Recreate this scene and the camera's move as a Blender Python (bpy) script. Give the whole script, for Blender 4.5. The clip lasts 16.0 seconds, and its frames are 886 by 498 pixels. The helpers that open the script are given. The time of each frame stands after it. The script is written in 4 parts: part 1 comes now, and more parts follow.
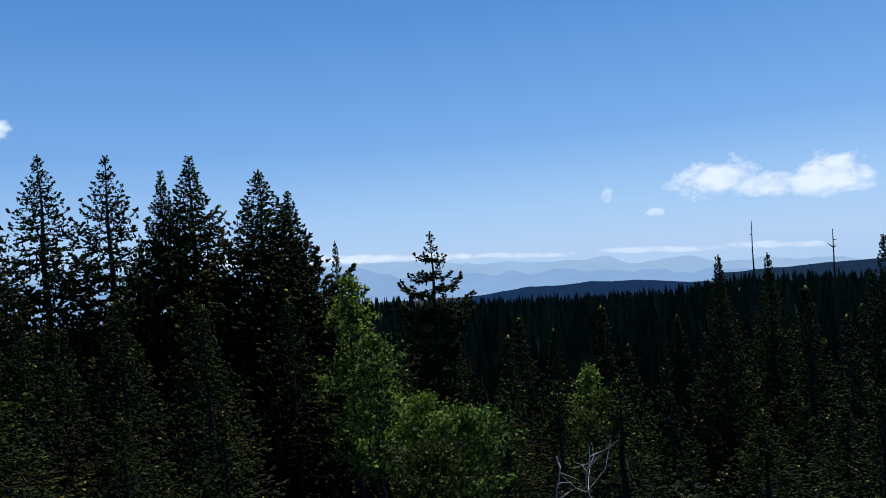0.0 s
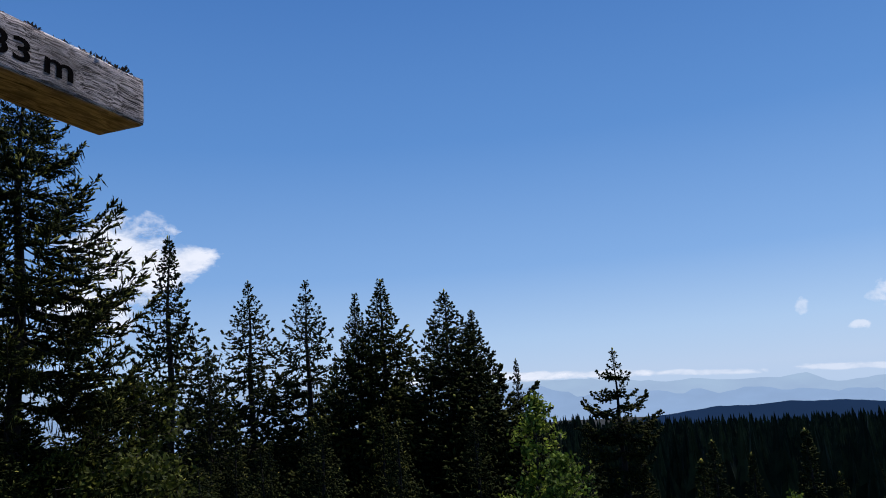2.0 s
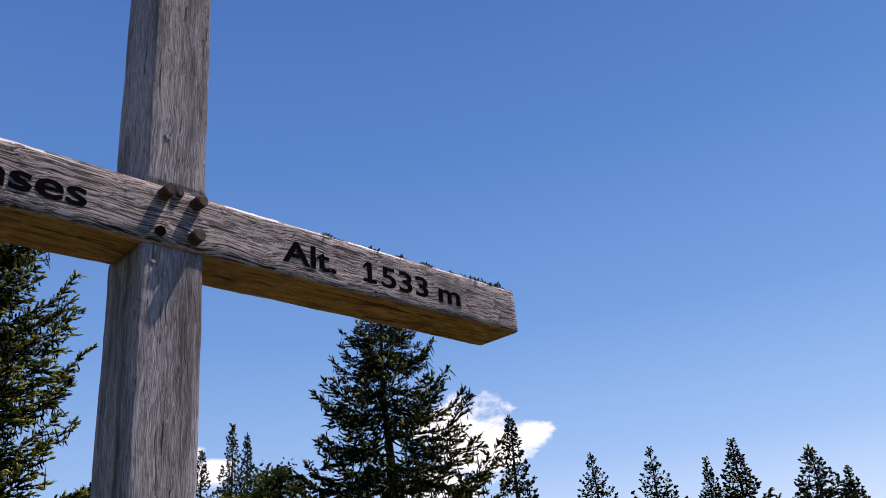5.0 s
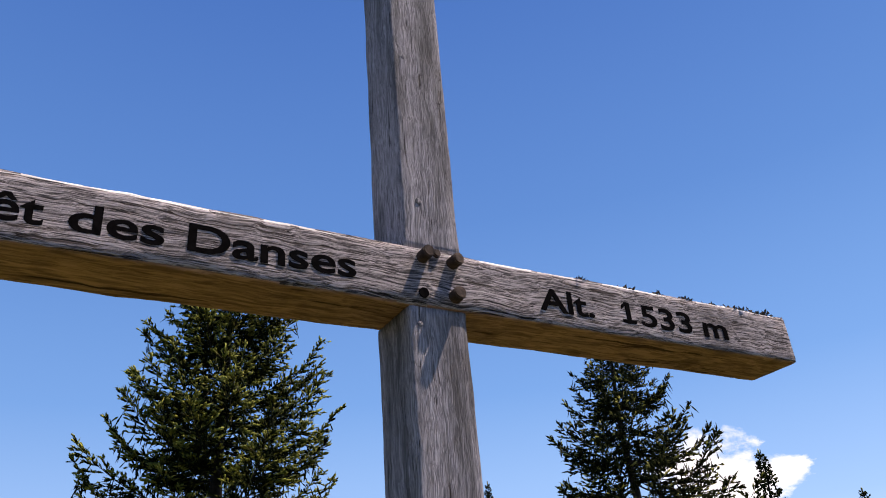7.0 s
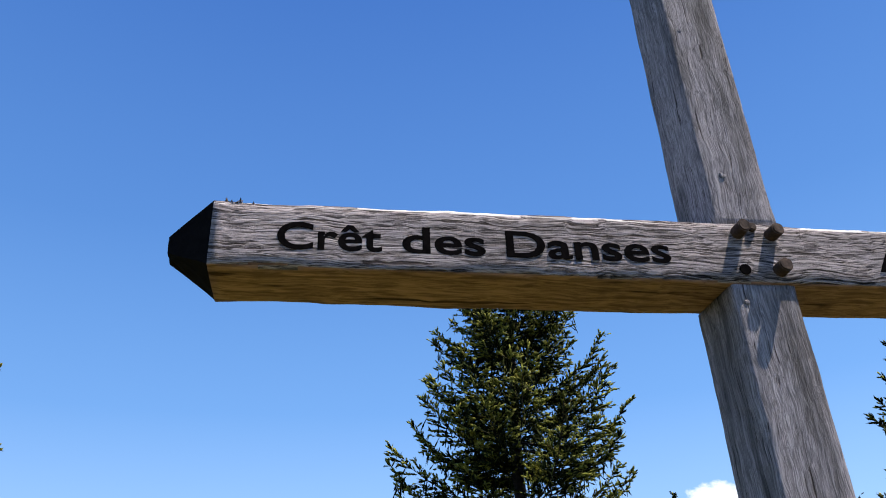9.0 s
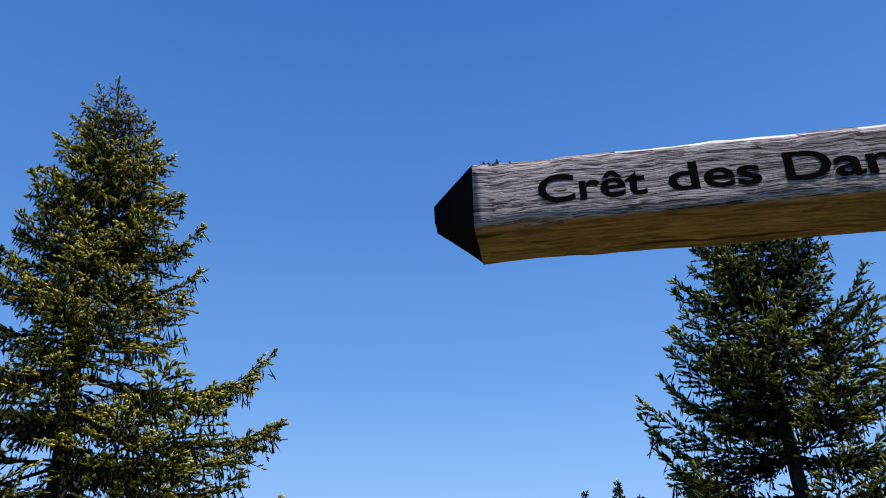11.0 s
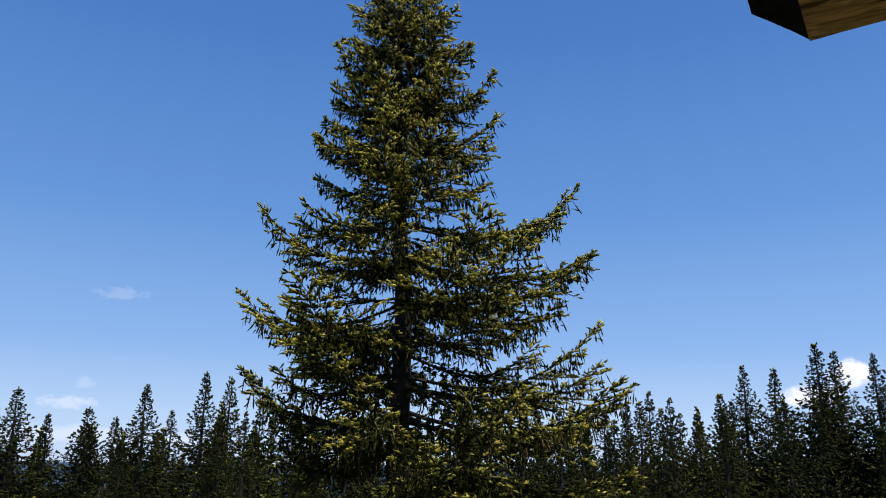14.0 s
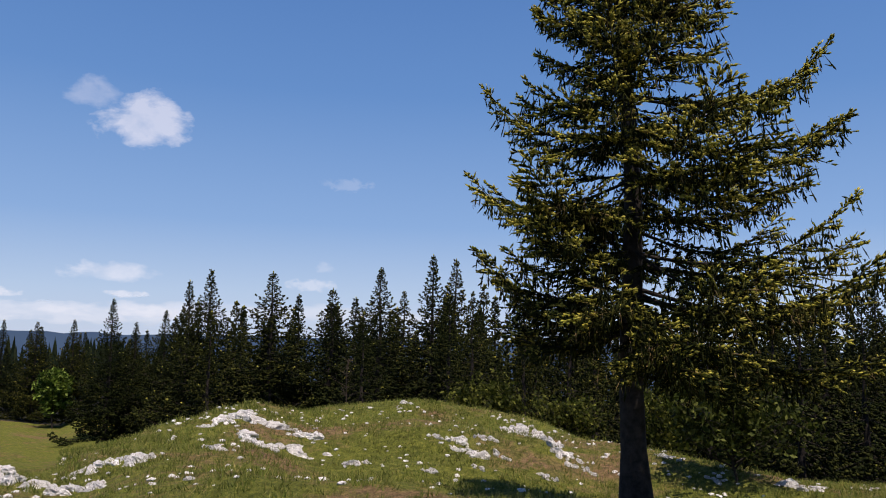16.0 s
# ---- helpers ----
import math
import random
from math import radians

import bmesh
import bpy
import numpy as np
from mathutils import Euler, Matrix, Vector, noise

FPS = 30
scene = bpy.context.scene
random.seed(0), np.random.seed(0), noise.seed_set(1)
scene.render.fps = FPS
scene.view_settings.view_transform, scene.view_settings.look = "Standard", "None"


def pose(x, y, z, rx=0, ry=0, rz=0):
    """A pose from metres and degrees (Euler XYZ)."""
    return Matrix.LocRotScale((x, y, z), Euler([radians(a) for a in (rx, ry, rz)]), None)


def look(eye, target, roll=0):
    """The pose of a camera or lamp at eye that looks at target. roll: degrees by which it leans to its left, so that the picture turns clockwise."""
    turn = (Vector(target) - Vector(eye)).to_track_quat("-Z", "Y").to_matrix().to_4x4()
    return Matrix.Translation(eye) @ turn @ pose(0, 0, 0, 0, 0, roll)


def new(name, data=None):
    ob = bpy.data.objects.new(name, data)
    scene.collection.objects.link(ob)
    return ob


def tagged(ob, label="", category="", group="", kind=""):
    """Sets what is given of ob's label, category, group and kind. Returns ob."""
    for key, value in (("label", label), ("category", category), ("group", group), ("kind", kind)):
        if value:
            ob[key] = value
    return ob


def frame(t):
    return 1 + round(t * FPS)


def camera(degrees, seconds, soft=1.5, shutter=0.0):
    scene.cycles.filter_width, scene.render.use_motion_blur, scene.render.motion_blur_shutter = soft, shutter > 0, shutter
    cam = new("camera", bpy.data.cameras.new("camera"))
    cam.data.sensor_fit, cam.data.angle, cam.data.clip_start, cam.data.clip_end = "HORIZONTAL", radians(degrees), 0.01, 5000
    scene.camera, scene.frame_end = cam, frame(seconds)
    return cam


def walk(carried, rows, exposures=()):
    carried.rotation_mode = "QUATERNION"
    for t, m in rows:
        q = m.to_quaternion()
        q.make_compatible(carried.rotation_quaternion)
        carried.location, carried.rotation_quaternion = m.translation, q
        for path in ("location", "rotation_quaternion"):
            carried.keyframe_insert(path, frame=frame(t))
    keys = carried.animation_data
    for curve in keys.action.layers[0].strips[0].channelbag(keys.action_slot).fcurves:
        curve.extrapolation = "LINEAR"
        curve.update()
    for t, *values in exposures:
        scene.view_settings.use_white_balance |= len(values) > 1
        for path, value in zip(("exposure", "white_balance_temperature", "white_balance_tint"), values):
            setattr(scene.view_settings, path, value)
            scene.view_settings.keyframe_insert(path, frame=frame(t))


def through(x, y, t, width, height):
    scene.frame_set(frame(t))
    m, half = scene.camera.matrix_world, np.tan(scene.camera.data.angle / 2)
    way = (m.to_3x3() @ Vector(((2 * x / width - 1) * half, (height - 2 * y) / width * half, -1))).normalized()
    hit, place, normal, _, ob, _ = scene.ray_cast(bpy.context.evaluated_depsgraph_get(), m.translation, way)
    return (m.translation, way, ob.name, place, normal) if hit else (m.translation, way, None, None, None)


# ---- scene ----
cam = camera(58.9, 16.0, 1.0)
EXPOSURES = [(0, -0.08, 5650, 7), (2.5, -0.08, 6300, 15), (4, 0.15, 6800, 21), (7, 0.6, 7200, 20), (8, 0.66, 7000, 16), (9, 0.74, 6750, 12), (10, 0.68, 6500, 12), (12.5, 0.22, 6100, 12), (14, 0.25, 6350, 15), (16, 0.08, 6800, 18)]
PATH = [
    (0, (0.171, 0.617, 1.461), (-0.07, 2.603, 1.474), -4.2),
    (0.5, (0.134, 0.436, 1.472), (-0.199, 2.406, 1.556), -4.3),
    (1, (0.059, 0.246, 1.484), (-0.371, 2.191, 1.652), -4.2),
    (1.5, (0.063, 0.171, 1.496), (-0.474, 2.08, 1.75), -4.2),
    (2, (0.069, 0.128, 1.507), (-0.574, 1.991, 1.845), -4.2),
    (2.5, (0.047, 0.091, 1.529), (-0.708, 1.892, 1.96), -4.6),
    (3, (0.029, 0.072, 1.548), (-0.828, 1.804, 2.065), -4.9),
    (3.5, (0.039, 0.034, 1.555), (-0.921, 1.681, 2.159), -5.2),
    (4, (0.041, 0.001, 1.556), (-1.015, 1.556, 2.239), -5.5),
    (6.5, (-0.062, -0.088, 1.6), (-1.498, 0.957, 2.519), -5.8),
    (7, (-0.085, -0.1, 1.608), (-1.588, 0.819, 2.555), -5.2),
    (7.5, (-0.095, -0.121, 1.604), (-1.665, 0.65, 2.575), -4.4),
    (8, (-0.131, -0.131, 1.62), (-1.76, 0.482, 2.604), -3.7),
    (8.5, (-0.122, -0.176, 1.613), (-1.799, 0.293, 2.598), -3.4),
    (9, (-0.112, -0.214, 1.607), (-1.83, 0.093, 2.583), -2.8),
    (9.5, (-0.095, -0.231, 1.601), (-1.842, -0.087, 2.564), -1.9),
    (10, (-0.132, -0.248, 1.611), (-1.892, -0.254, 2.562), -1.6),
    (12.5, (-0.152, -0.37, 1.569), (-1.905, -0.958, 2.331), -0.6),
    (13, (-0.151, -0.351, 1.554), (-1.885, -1.072, 2.242), -0.3),
    (13.5, (-0.168, -0.334, 1.551), (-1.867, -1.192, 2.165), 0.3),
    (14, (-0.168, -0.342, 1.553), (-1.82, -1.337, 2.082), 0.7),
    (14.5, (-0.193, -0.385, 1.532), (-1.784, -1.51, 1.985), 1.0),
    (15, (-0.174, -0.452, 1.526), (-1.702, -1.683, 1.906), 1.2),
    (15.5, (-0.165, -0.486, 1.524), (-1.615, -1.828, 1.829), 1.4),
    (16, (-0.141, -0.507, 1.526), (-1.505, -1.952, 1.753), 1.3),
]
walk(cam, [(t, look(eye, target, roll)) for t, eye, target, roll in PATH], EXPOSURES)

# ---- light ----
SUN_AZ, SUN_EL = -25.0, 65.0        # degrees, azimuth to the left of +y
sun_dir = Vector((-math.sin(radians(SUN_AZ)) * math.cos(radians(SUN_EL)), math.cos(radians(SUN_AZ)) * math.cos(radians(SUN_EL)), math.sin(radians(SUN_EL))))
world = bpy.data.worlds.new("sky_world")
scene.world = world
world.use_nodes = True
wn, wl = world.node_tree.nodes, world.node_tree.links
sky = wn.new("ShaderNodeTexSky")
sky.sky_type, sky.sun_disc = "NISHITA", False
sky.sun_elevation = radians(SUN_EL)
sky.sun_rotation = math.atan2(sun_dir.x, sun_dir.y)
sky.altitude, sky.air_density, sky.dust_density, sky.ozone_density = 1500.0, 1.0, 0.3, 1.0
wtc, wsep, wramp, wmix, wdim = (wn.new("ShaderNode" + k) for k in ("TexCoord", "SeparateXYZ", "ValToRGB", "Mix", "VectorMath"))
wl.new(wtc.outputs["Generated"], wsep.inputs[0])
wl.new(wsep.outputs[2], wramp.inputs[0])
SKY = [(0.0, (0.72, 0.92, 1.20)), (0.05, (0.62, 0.87, 1.20)), (0.14, (0.34, 0.62, 1.08)), (0.30, (0.165, 0.405, 0.88)), (0.50, (0.088, 0.265, 0.69)), (0.74, (0.045, 0.165, 0.54)), (1.0, (0.012, 0.045, 0.19))]
while len(wramp.color_ramp.elements) < len(SKY):
    wramp.color_ramp.elements.new(0.5)
for spot, (at, col) in zip(wramp.color_ramp.elements, SKY):
    spot.position, spot.color = at, (*col, 1)
wdim.operation = "SCALE"
wdim.inputs["Scale"].default_value = 0.10
wl.new(sky.outputs[0], wdim.inputs[0])
wmix.data_type = "RGBA"
wmix.inputs[0].default_value = 0.88
wl.new(wdim.outputs[0], wmix.inputs[6])
wl.new(wramp.outputs[0], wmix.inputs[7])
wdot, wgain, wsky = (wn.new("ShaderNode" + k) for k in ("VectorMath", "MapRange", "VectorMath"))
wdot.operation, wsky.operation = "DOT_PRODUCT", "SCALE"
wdot.inputs[1].default_value = sun_dir
wl.new(wtc.outputs["Generated"], wdot.inputs[0])
for slot, value in zip(range(1, 5), (-1.0, 1.0, 0.85, 1.08)):
    wgain.inputs[slot].default_value = value
wl.new(wdot.outputs["Value"], wgain.inputs[0])
wl.new(wmix.outputs[2], wsky.inputs[0])
wl.new(wgain.outputs[0], wsky.inputs["Scale"])
wl.new(wsky.outputs[0], wn["Background"].inputs[0])
wn["Background"].inputs[1].default_value = 0.72
sun = new("sun", bpy.data.lights.new("sun", "SUN"))
sun.data.energy, sun.data.angle, sun.data.color = 5.0, radians(0.5), (1.0, 0.94, 0.84)
sun.matrix_world = look((30 * sun_dir.x, 30 * sun_dir.y, 30 * sun_dir.z), (0, 0, 0))


# ---- materials ----
def material(name, rough=0.8, spec=0.3):
    m = bpy.data.materials.new(name)
    m.use_nodes = True
    b = m.node_tree.nodes["Principled BSDF"]
    b.inputs["Roughness"].default_value = rough
    b.inputs["Specular IOR Level"].default_value = spec
    return m, m.node_tree.nodes, m.node_tree.links, b


def ramp(nodes, links, source, stops):
    r = nodes.new("ShaderNodeValToRGB")
    e = r.color_ramp.elements
    while len(e) < len(stops):
        e.new(0.5)
    for k, (p, c) in enumerate(stops):
        e[k].position, e[k].color = p, (*c, 1)
    links.new(source, r.inputs[0])
    return r.outputs[0]


def noise_tex(nodes, links, vector, scale, detail=4.0, rough=0.6, dist=0.0):
    n = nodes.new("ShaderNodeTexNoise")
    n.inputs["Scale"].default_value, n.inputs["Detail"].default_value = scale, detail
    n.inputs["Roughness"].default_value, n.inputs["Distortion"].default_value = rough, dist
    if vector:
        links.new(vector, n.inputs["Vector"])
    return n.outputs["Fac"]


def mapped(nodes, links, scale, source="Object"):
    tc, mp = nodes.new("ShaderNodeTexCoord"), nodes.new("ShaderNodeMapping")
    mp.inputs["Scale"].default_value = scale
    links.new(tc.outputs[source], mp.inputs[0])
    return mp.outputs[0]


def mix_color(nodes, links, fac, a, b, mode="MIX"):
    m = nodes.new("ShaderNodeMix")
    m.data_type, m.blend_type = "RGBA", mode
    for k, v in ((0, fac), (6, a), (7, b)):
        if isinstance(v, (int, float)):
            m.inputs[k].default_value = v
        elif isinstance(v, tuple):
            m.inputs[k].default_value = (*v, 1)
        else:
            links.new(v, m.inputs[k])
    return m.outputs[2]


def bump(nodes, links, b, height, strength, distance):
    n = nodes.new("ShaderNodeBump")
    n.inputs["Strength"].default_value, n.inputs["Distance"].default_value = strength, distance
    links.new(height, n.inputs["Height"])
    links.new(n.outputs[0], b.inputs["Normal"])
    return n


def wood_material(name, axis, dark, light, stain, strength=0.9, across=150.0, along=7.0, crisp=0.0, streak=(4.0, 4.0), stained=0.55):
    """Weathered timber, the grain along one axis (0 x, 1 y, 2 z): fine cracked grain, broad bands, and stains."""
    m, n, l, b = material(name, 0.9, 0.15)

    # the grain waves slowly and swirls round knots
    tc, wave, shift, warp = n.new("ShaderNodeTexCoord"), n.new("ShaderNodeTexNoise"), n.new("ShaderNodeVectorMath"), n.new("ShaderNodeVectorMath")
    wave.inputs["Scale"].default_value, wave.inputs["Detail"].default_value = 7.0, 2.0
    l.new(tc.outputs["Object"], wave.inputs["Vector"])
    shift.operation, warp.operation = "MULTIPLY_ADD", "ADD"
    shift.inputs[1].default_value, shift.inputs[2].default_value = (0.03,) * 3, (-0.015,) * 3
    l.new(wave.outputs["Color"], shift.inputs[0])
    l.new(tc.outputs["Object"], warp.inputs[0])
    l.new(shift.outputs[0], warp.inputs[1])

    def stretched(c, s):
        mp = n.new("ShaderNodeMapping")
        mp.inputs["Scale"].default_value = [s if k == axis else c for k in range(3)]
        l.new(warp.outputs[0], mp.inputs[0])
        return mp.outputs[0]

    g1 = noise_tex(n, l, stretched(across, along), 1.0, 4.0, 0.62, 0.9)
    g2 = noise_tex(n, l, stretched(26.0, 1.6), 1.0, 4.0, 0.6, 1.0)
    crack = noise_tex(n, l, stretched(across * 0.55, along * 0.3), 1.0, 3.0, 0.5, 0.6)
    spots = noise_tex(n, l, stretched(*streak), 1.0, 6.0, 0.65)
    base = ramp(n, l, g1, [(0.38 + crisp, dark), (0.48, tuple(0.6 * p + 0.4 * q for p, q in zip(dark, light))), (0.60 - crisp, light)])
    tint = ramp(n, l, g2, [(0.35, (0.78, 0.76, 0.75)), (0.65, (1.10, 1.08, 1.06))])
    col = mix_color(n, l, 1.0, base, tint, "MULTIPLY")
    split = ramp(n, l, crack, [(0.31 + crisp, (0.22, 0.19, 0.18)), (0.38 + crisp, (1, 1, 1))])
    col = mix_color(n, l, 1.0, col, split, "MULTIPLY")
    sm = ramp(n, l, spots, [(stained, (0, 0, 0)), (stained + 0.17, (0.8, 0.8, 0.8))])
    col = mix_color(n, l, sm, col, stain)
    l.new(col, b.inputs["Base Color"])
    add = n.new("ShaderNodeMath")
    add.operation = "ADD"
    l.new(g1, add.inputs[0])
    l.new(split, add.inputs[1])
    bump(n, l, b, add.outputs[0], strength, 0.004)
    return m


def plain_material(name, color, rough=0.8, vary=0.35, scale=12.0, relief=0.004, spec=0.25):
    m, n, l, b = material(name, rough, spec)
    f = noise_tex(n, l, mapped(n, l, (1, 1, 1)), scale, 6.0, 0.65)
    lo, hi = tuple(c * (1 - vary) for c in color), tuple(min(1.0, c * (1 + vary)) for c in color)
    l.new(ramp(n, l, f, [(0.35, lo), (0.65, hi)]), b.inputs["Base Color"])
    bump(n, l, b, f, 0.6, relief)
    return m


def leaf_material(name, stops, through=0.25, rough=0.6, big=0.35, patch_scale=1.3, gloss=0.08):
    """Foliage: every sprig its own shade, some light shining through, and lighter and darker patches."""
    m, n, l, b = material(name, rough, gloss)
    geo = n.new("ShaderNodeNewGeometry")
    col = ramp(n, l, geo.outputs["Random Per Island"], stops)
    patch = noise_tex(n, l, mapped(n, l, (1, 1, 1)), patch_scale, 3.0, 0.6)
    shade = ramp(n, l, patch, [(0.3, (1 - big,) * 3), (0.7, (1 + big, 1 + big, 1 + big * 0.6))])
    col = mix_color(n, l, 1.0, col, shade, "MULTIPLY")
    own = ramp(n, l, n.new("ShaderNodeObjectInfo").outputs["Random"], [(0.0, (0.72, 0.80, 0.85)), (0.6, (1.0, 1.0, 1.0)), (1.0, (1.40, 1.28, 1.05))])
    col = mix_color(n, l, 1.0, col, own, "MULTIPLY")
    l.new(col, b.inputs["Base Color"])
    tr, mx = n.new("ShaderNodeBsdfTranslucent"), n.new("ShaderNodeMixShader")
    l.new(col, tr.inputs[0])
    mx.inputs[0].default_value = through
    l.new(b.outputs[0], mx.inputs[1])
    l.new(tr.outputs[0], mx.inputs[2])
    l.new(mx.outputs[0], n["Material Output"].inputs["Surface"])
    return m


def glow_material(name, color, strength=1.0):
    m = bpy.data.materials.new(name)
    m.use_nodes = True
    n, l = m.node_tree.nodes, m.node_tree.links
    n.remove(n["Principled BSDF"])
    e = n.new("ShaderNodeEmission")
    e.inputs[0].default_value, e.inputs[1].default_value = (*color, 1), strength
    l.new(e.outputs[0], n["Material Output"].inputs["Surface"])
    return m, n, l, e


WOOD_BEAM = wood_material("weathered_beam", 2, (0.050, 0.043, 0.045), (0.45, 0.397, 0.407), (0.12, 0.10, 0.098), 1.0, 260.0, 11.0, 0.03)
WOOD_POST = wood_material("weathered_post", 2, (0.17, 0.157, 0.168), (0.42, 0.388, 0.412), (0.055, 0.050, 0.047), 1.0, 260.0, 15.0, 0.0, (13.0, 1.3), 0.48)
# beam top and upper edge: the sun's white rim put into paler wood
WOOD_TOP = wood_material("sunlit_top", 2, (0.40, 0.38, 0.36), (0.78, 0.75, 0.73), (0.5, 0.47, 0.44), 0.4, 120.0, 9.0)
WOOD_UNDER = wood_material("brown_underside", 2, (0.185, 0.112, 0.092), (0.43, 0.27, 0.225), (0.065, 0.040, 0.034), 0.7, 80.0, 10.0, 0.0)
WOOD_PEG = plain_material("peg_wood", (0.06, 0.037, 0.028), 0.85, 0.5, 60.0)
BLACK_END = plain_material("black_end", (0.006, 0.005, 0.005), 0.95, 0.4, 40.0, 0.002, 0.05)
PAINT = plain_material("black_letters", (0.006, 0.005, 0.005), 1.0, 0.4, 60.0, 0.001, 0.0)
LICHEN = plain_material("lichen", (0.055, 0.040, 0.028), 0.95, 0.6, 80.0)
BARK = plain_material("spruce_bark", (0.028, 0.022, 0.018), 0.95, 0.5, 14.0, 0.02)
DEADWOOD = plain_material("bleached_wood", (0.42, 0.38, 0.34), 0.9, 0.35, 20.0)
NEEDLES = leaf_material("spruce_needles", [(0.0, (0.007, 0.010, 0.0036)), (0.55, (0.018, 0.022, 0.007)), (1.0, (0.050, 0.052, 0.014))], 0.05, 0.75, 0.5, 1.6, 0.03)
# pale new growth; its colour also carries the sun on the sprays
FRESH_LIT = leaf_material("fresh_sunlit_tips", [(0.0, (0.11, 0.115, 0.020)), (0.55, (0.25, 0.235, 0.042)), (1.0, (0.40, 0.345, 0.080))], 0.08, 0.6, 0.4, 1.6, 0.06)
DRY = leaf_material("dry_brown_twigs", [(0.0, (0.050, 0.034, 0.018)), (1.0, (0.19, 0.14, 0.075))], 0.0, 0.9, 0.3, 2.5, 0.05)
FOLIAGE = leaf_material("beech_leaves", [(0.0, (0.024, 0.042, 0.007)), (0.6, (0.095, 0.145, 0.020)), (1.0, (0.26, 0.32, 0.070))], 0.45, 0.55, 0.45, 2.5)
# darker copy of the leaves: the shade on the shrubs put into colour
SHADED_FOLIAGE = leaf_material("shaded_leaves", [(0.0, (0.010, 0.016, 0.003)), (0.6, (0.040, 0.052, 0.009)), (1.0, (0.13, 0.14, 0.035))], 0.35, 0.6, 0.5, 2.5)
FAR_WOOD = leaf_material("far_needles", [(0.0, (0.006, 0.0108, 0.006)), (0.6, (0.0132, 0.0204, 0.0096)), (1.0, (0.03, 0.036, 0.015))], 0.05)
GRASS = leaf_material("grass_blades", [(0.0, (0.065, 0.090, 0.016)), (0.6, (0.18, 0.20, 0.040)), (1.0, (0.34, 0.29, 0.10))], 0.3)


def rock_material():
    m, n, l, b = material("limestone", 0.9, 0.2)
    v = mapped(n, l, (1, 1, 1))
    f1 = noise_tex(n, l, v, 5.0, 8.0, 0.7)
    f2 = noise_tex(n, l, v, 26.0, 6.0, 0.7)
    col = ramp(n, l, f1, [(0.3, (0.42, 0.395, 0.375)), (0.45, (0.70, 0.67, 0.64)), (0.7, (0.84, 0.82, 0.79))])
    spots = ramp(n, l, f2, [(0.36, (0.42, 0.39, 0.37)), (0.5, (1, 1, 1))])
    l.new(mix_color(n, l, 1.0, col, spots, "MULTIPLY"), b.inputs["Base Color"])
    bump(n, l, b, f2, 0.9, 0.03)
    return m


def ground_material():
    m, n, l, b = material("meadow_ground", 0.95, 0.1)
    v = mapped(n, l, (1, 1, 1))
    big, mid, fine = noise_tex(n, l, v, 0.5, 5.0, 0.6), noise_tex(n, l, v, 2.6, 6.0, 0.7), noise_tex(n, l, v, 40.0, 4.0, 0.7)
    green = ramp(n, l, fine, [(0.3, (0.050, 0.068, 0.011)), (0.7, (0.26, 0.26, 0.050))])
    soil = ramp(n, l, fine, [(0.3, (0.095, 0.060, 0.032)), (0.7, (0.36, 0.235, 0.125))])
    add = n.new("ShaderNodeMath")
    add.operation = "MULTIPLY_ADD"
    add.inputs[1].default_value = 0.5
    l.new(mid, add.inputs[0])
    l.new(big, add.inputs[2])
    fac = ramp(n, l, add.outputs[0], [(0.75, (0, 0, 0)), (0.90, (1, 1, 1))])
    clumps = ramp(n, l, noise_tex(n, l, v, 8.0, 5.0, 0.7), [(0.38, (0.55, 0.60, 0.55)), (0.62, (1.25, 1.2, 1.15))])
    l.new(mix_color(n, l, 1.0, mix_color(n, l, fac, green, soil), clumps, "MULTIPLY"), b.inputs["Base Color"])
    bump(n, l, b, fine, 1.0, 0.06)
    return m


ROCK, SOIL = rock_material(), ground_material()
# needle litter, its colour darkened to hold the shade under the trees
SHADED_LITTER = plain_material("shaded_litter", (0.010, 0.010, 0.006), 0.95, 0.5, 3.0, 0.05)


# ---- building helpers ----
def mesh_of(name, verts, faces, mat, smooth=False):
    me = bpy.data.meshes.new(name)
    me.from_pydata([tuple(v) for v in np.asarray(verts).tolist()], [], [tuple(f) for f in np.asarray(faces).tolist()] if len(faces) and isinstance(faces, np.ndarray) else faces)
    me.materials.append(mat)
    if smooth:
        me.polygons.foreach_set("use_smooth", [True] * len(me.polygons))
    me.update()
    return me


def part_mesh(name, me, parent, label=""):
    ob = new(name, me)
    ob.parent = parent
    return tagged(ob, label) if label else ob


def part(name, bm, mat, parent, label=""):
    me = bpy.data.meshes.new(name)
    bm.to_mesh(me)
    bm.free()
    me.materials.append(mat)
    return part_mesh(name, me, parent, label)


def thing(name, m, label, category, group="", kind=""):
    ob = new(name)
    ob.empty_display_size = 0.2
    ob.matrix_basis = m
    return tagged(ob, label, category, group, kind)


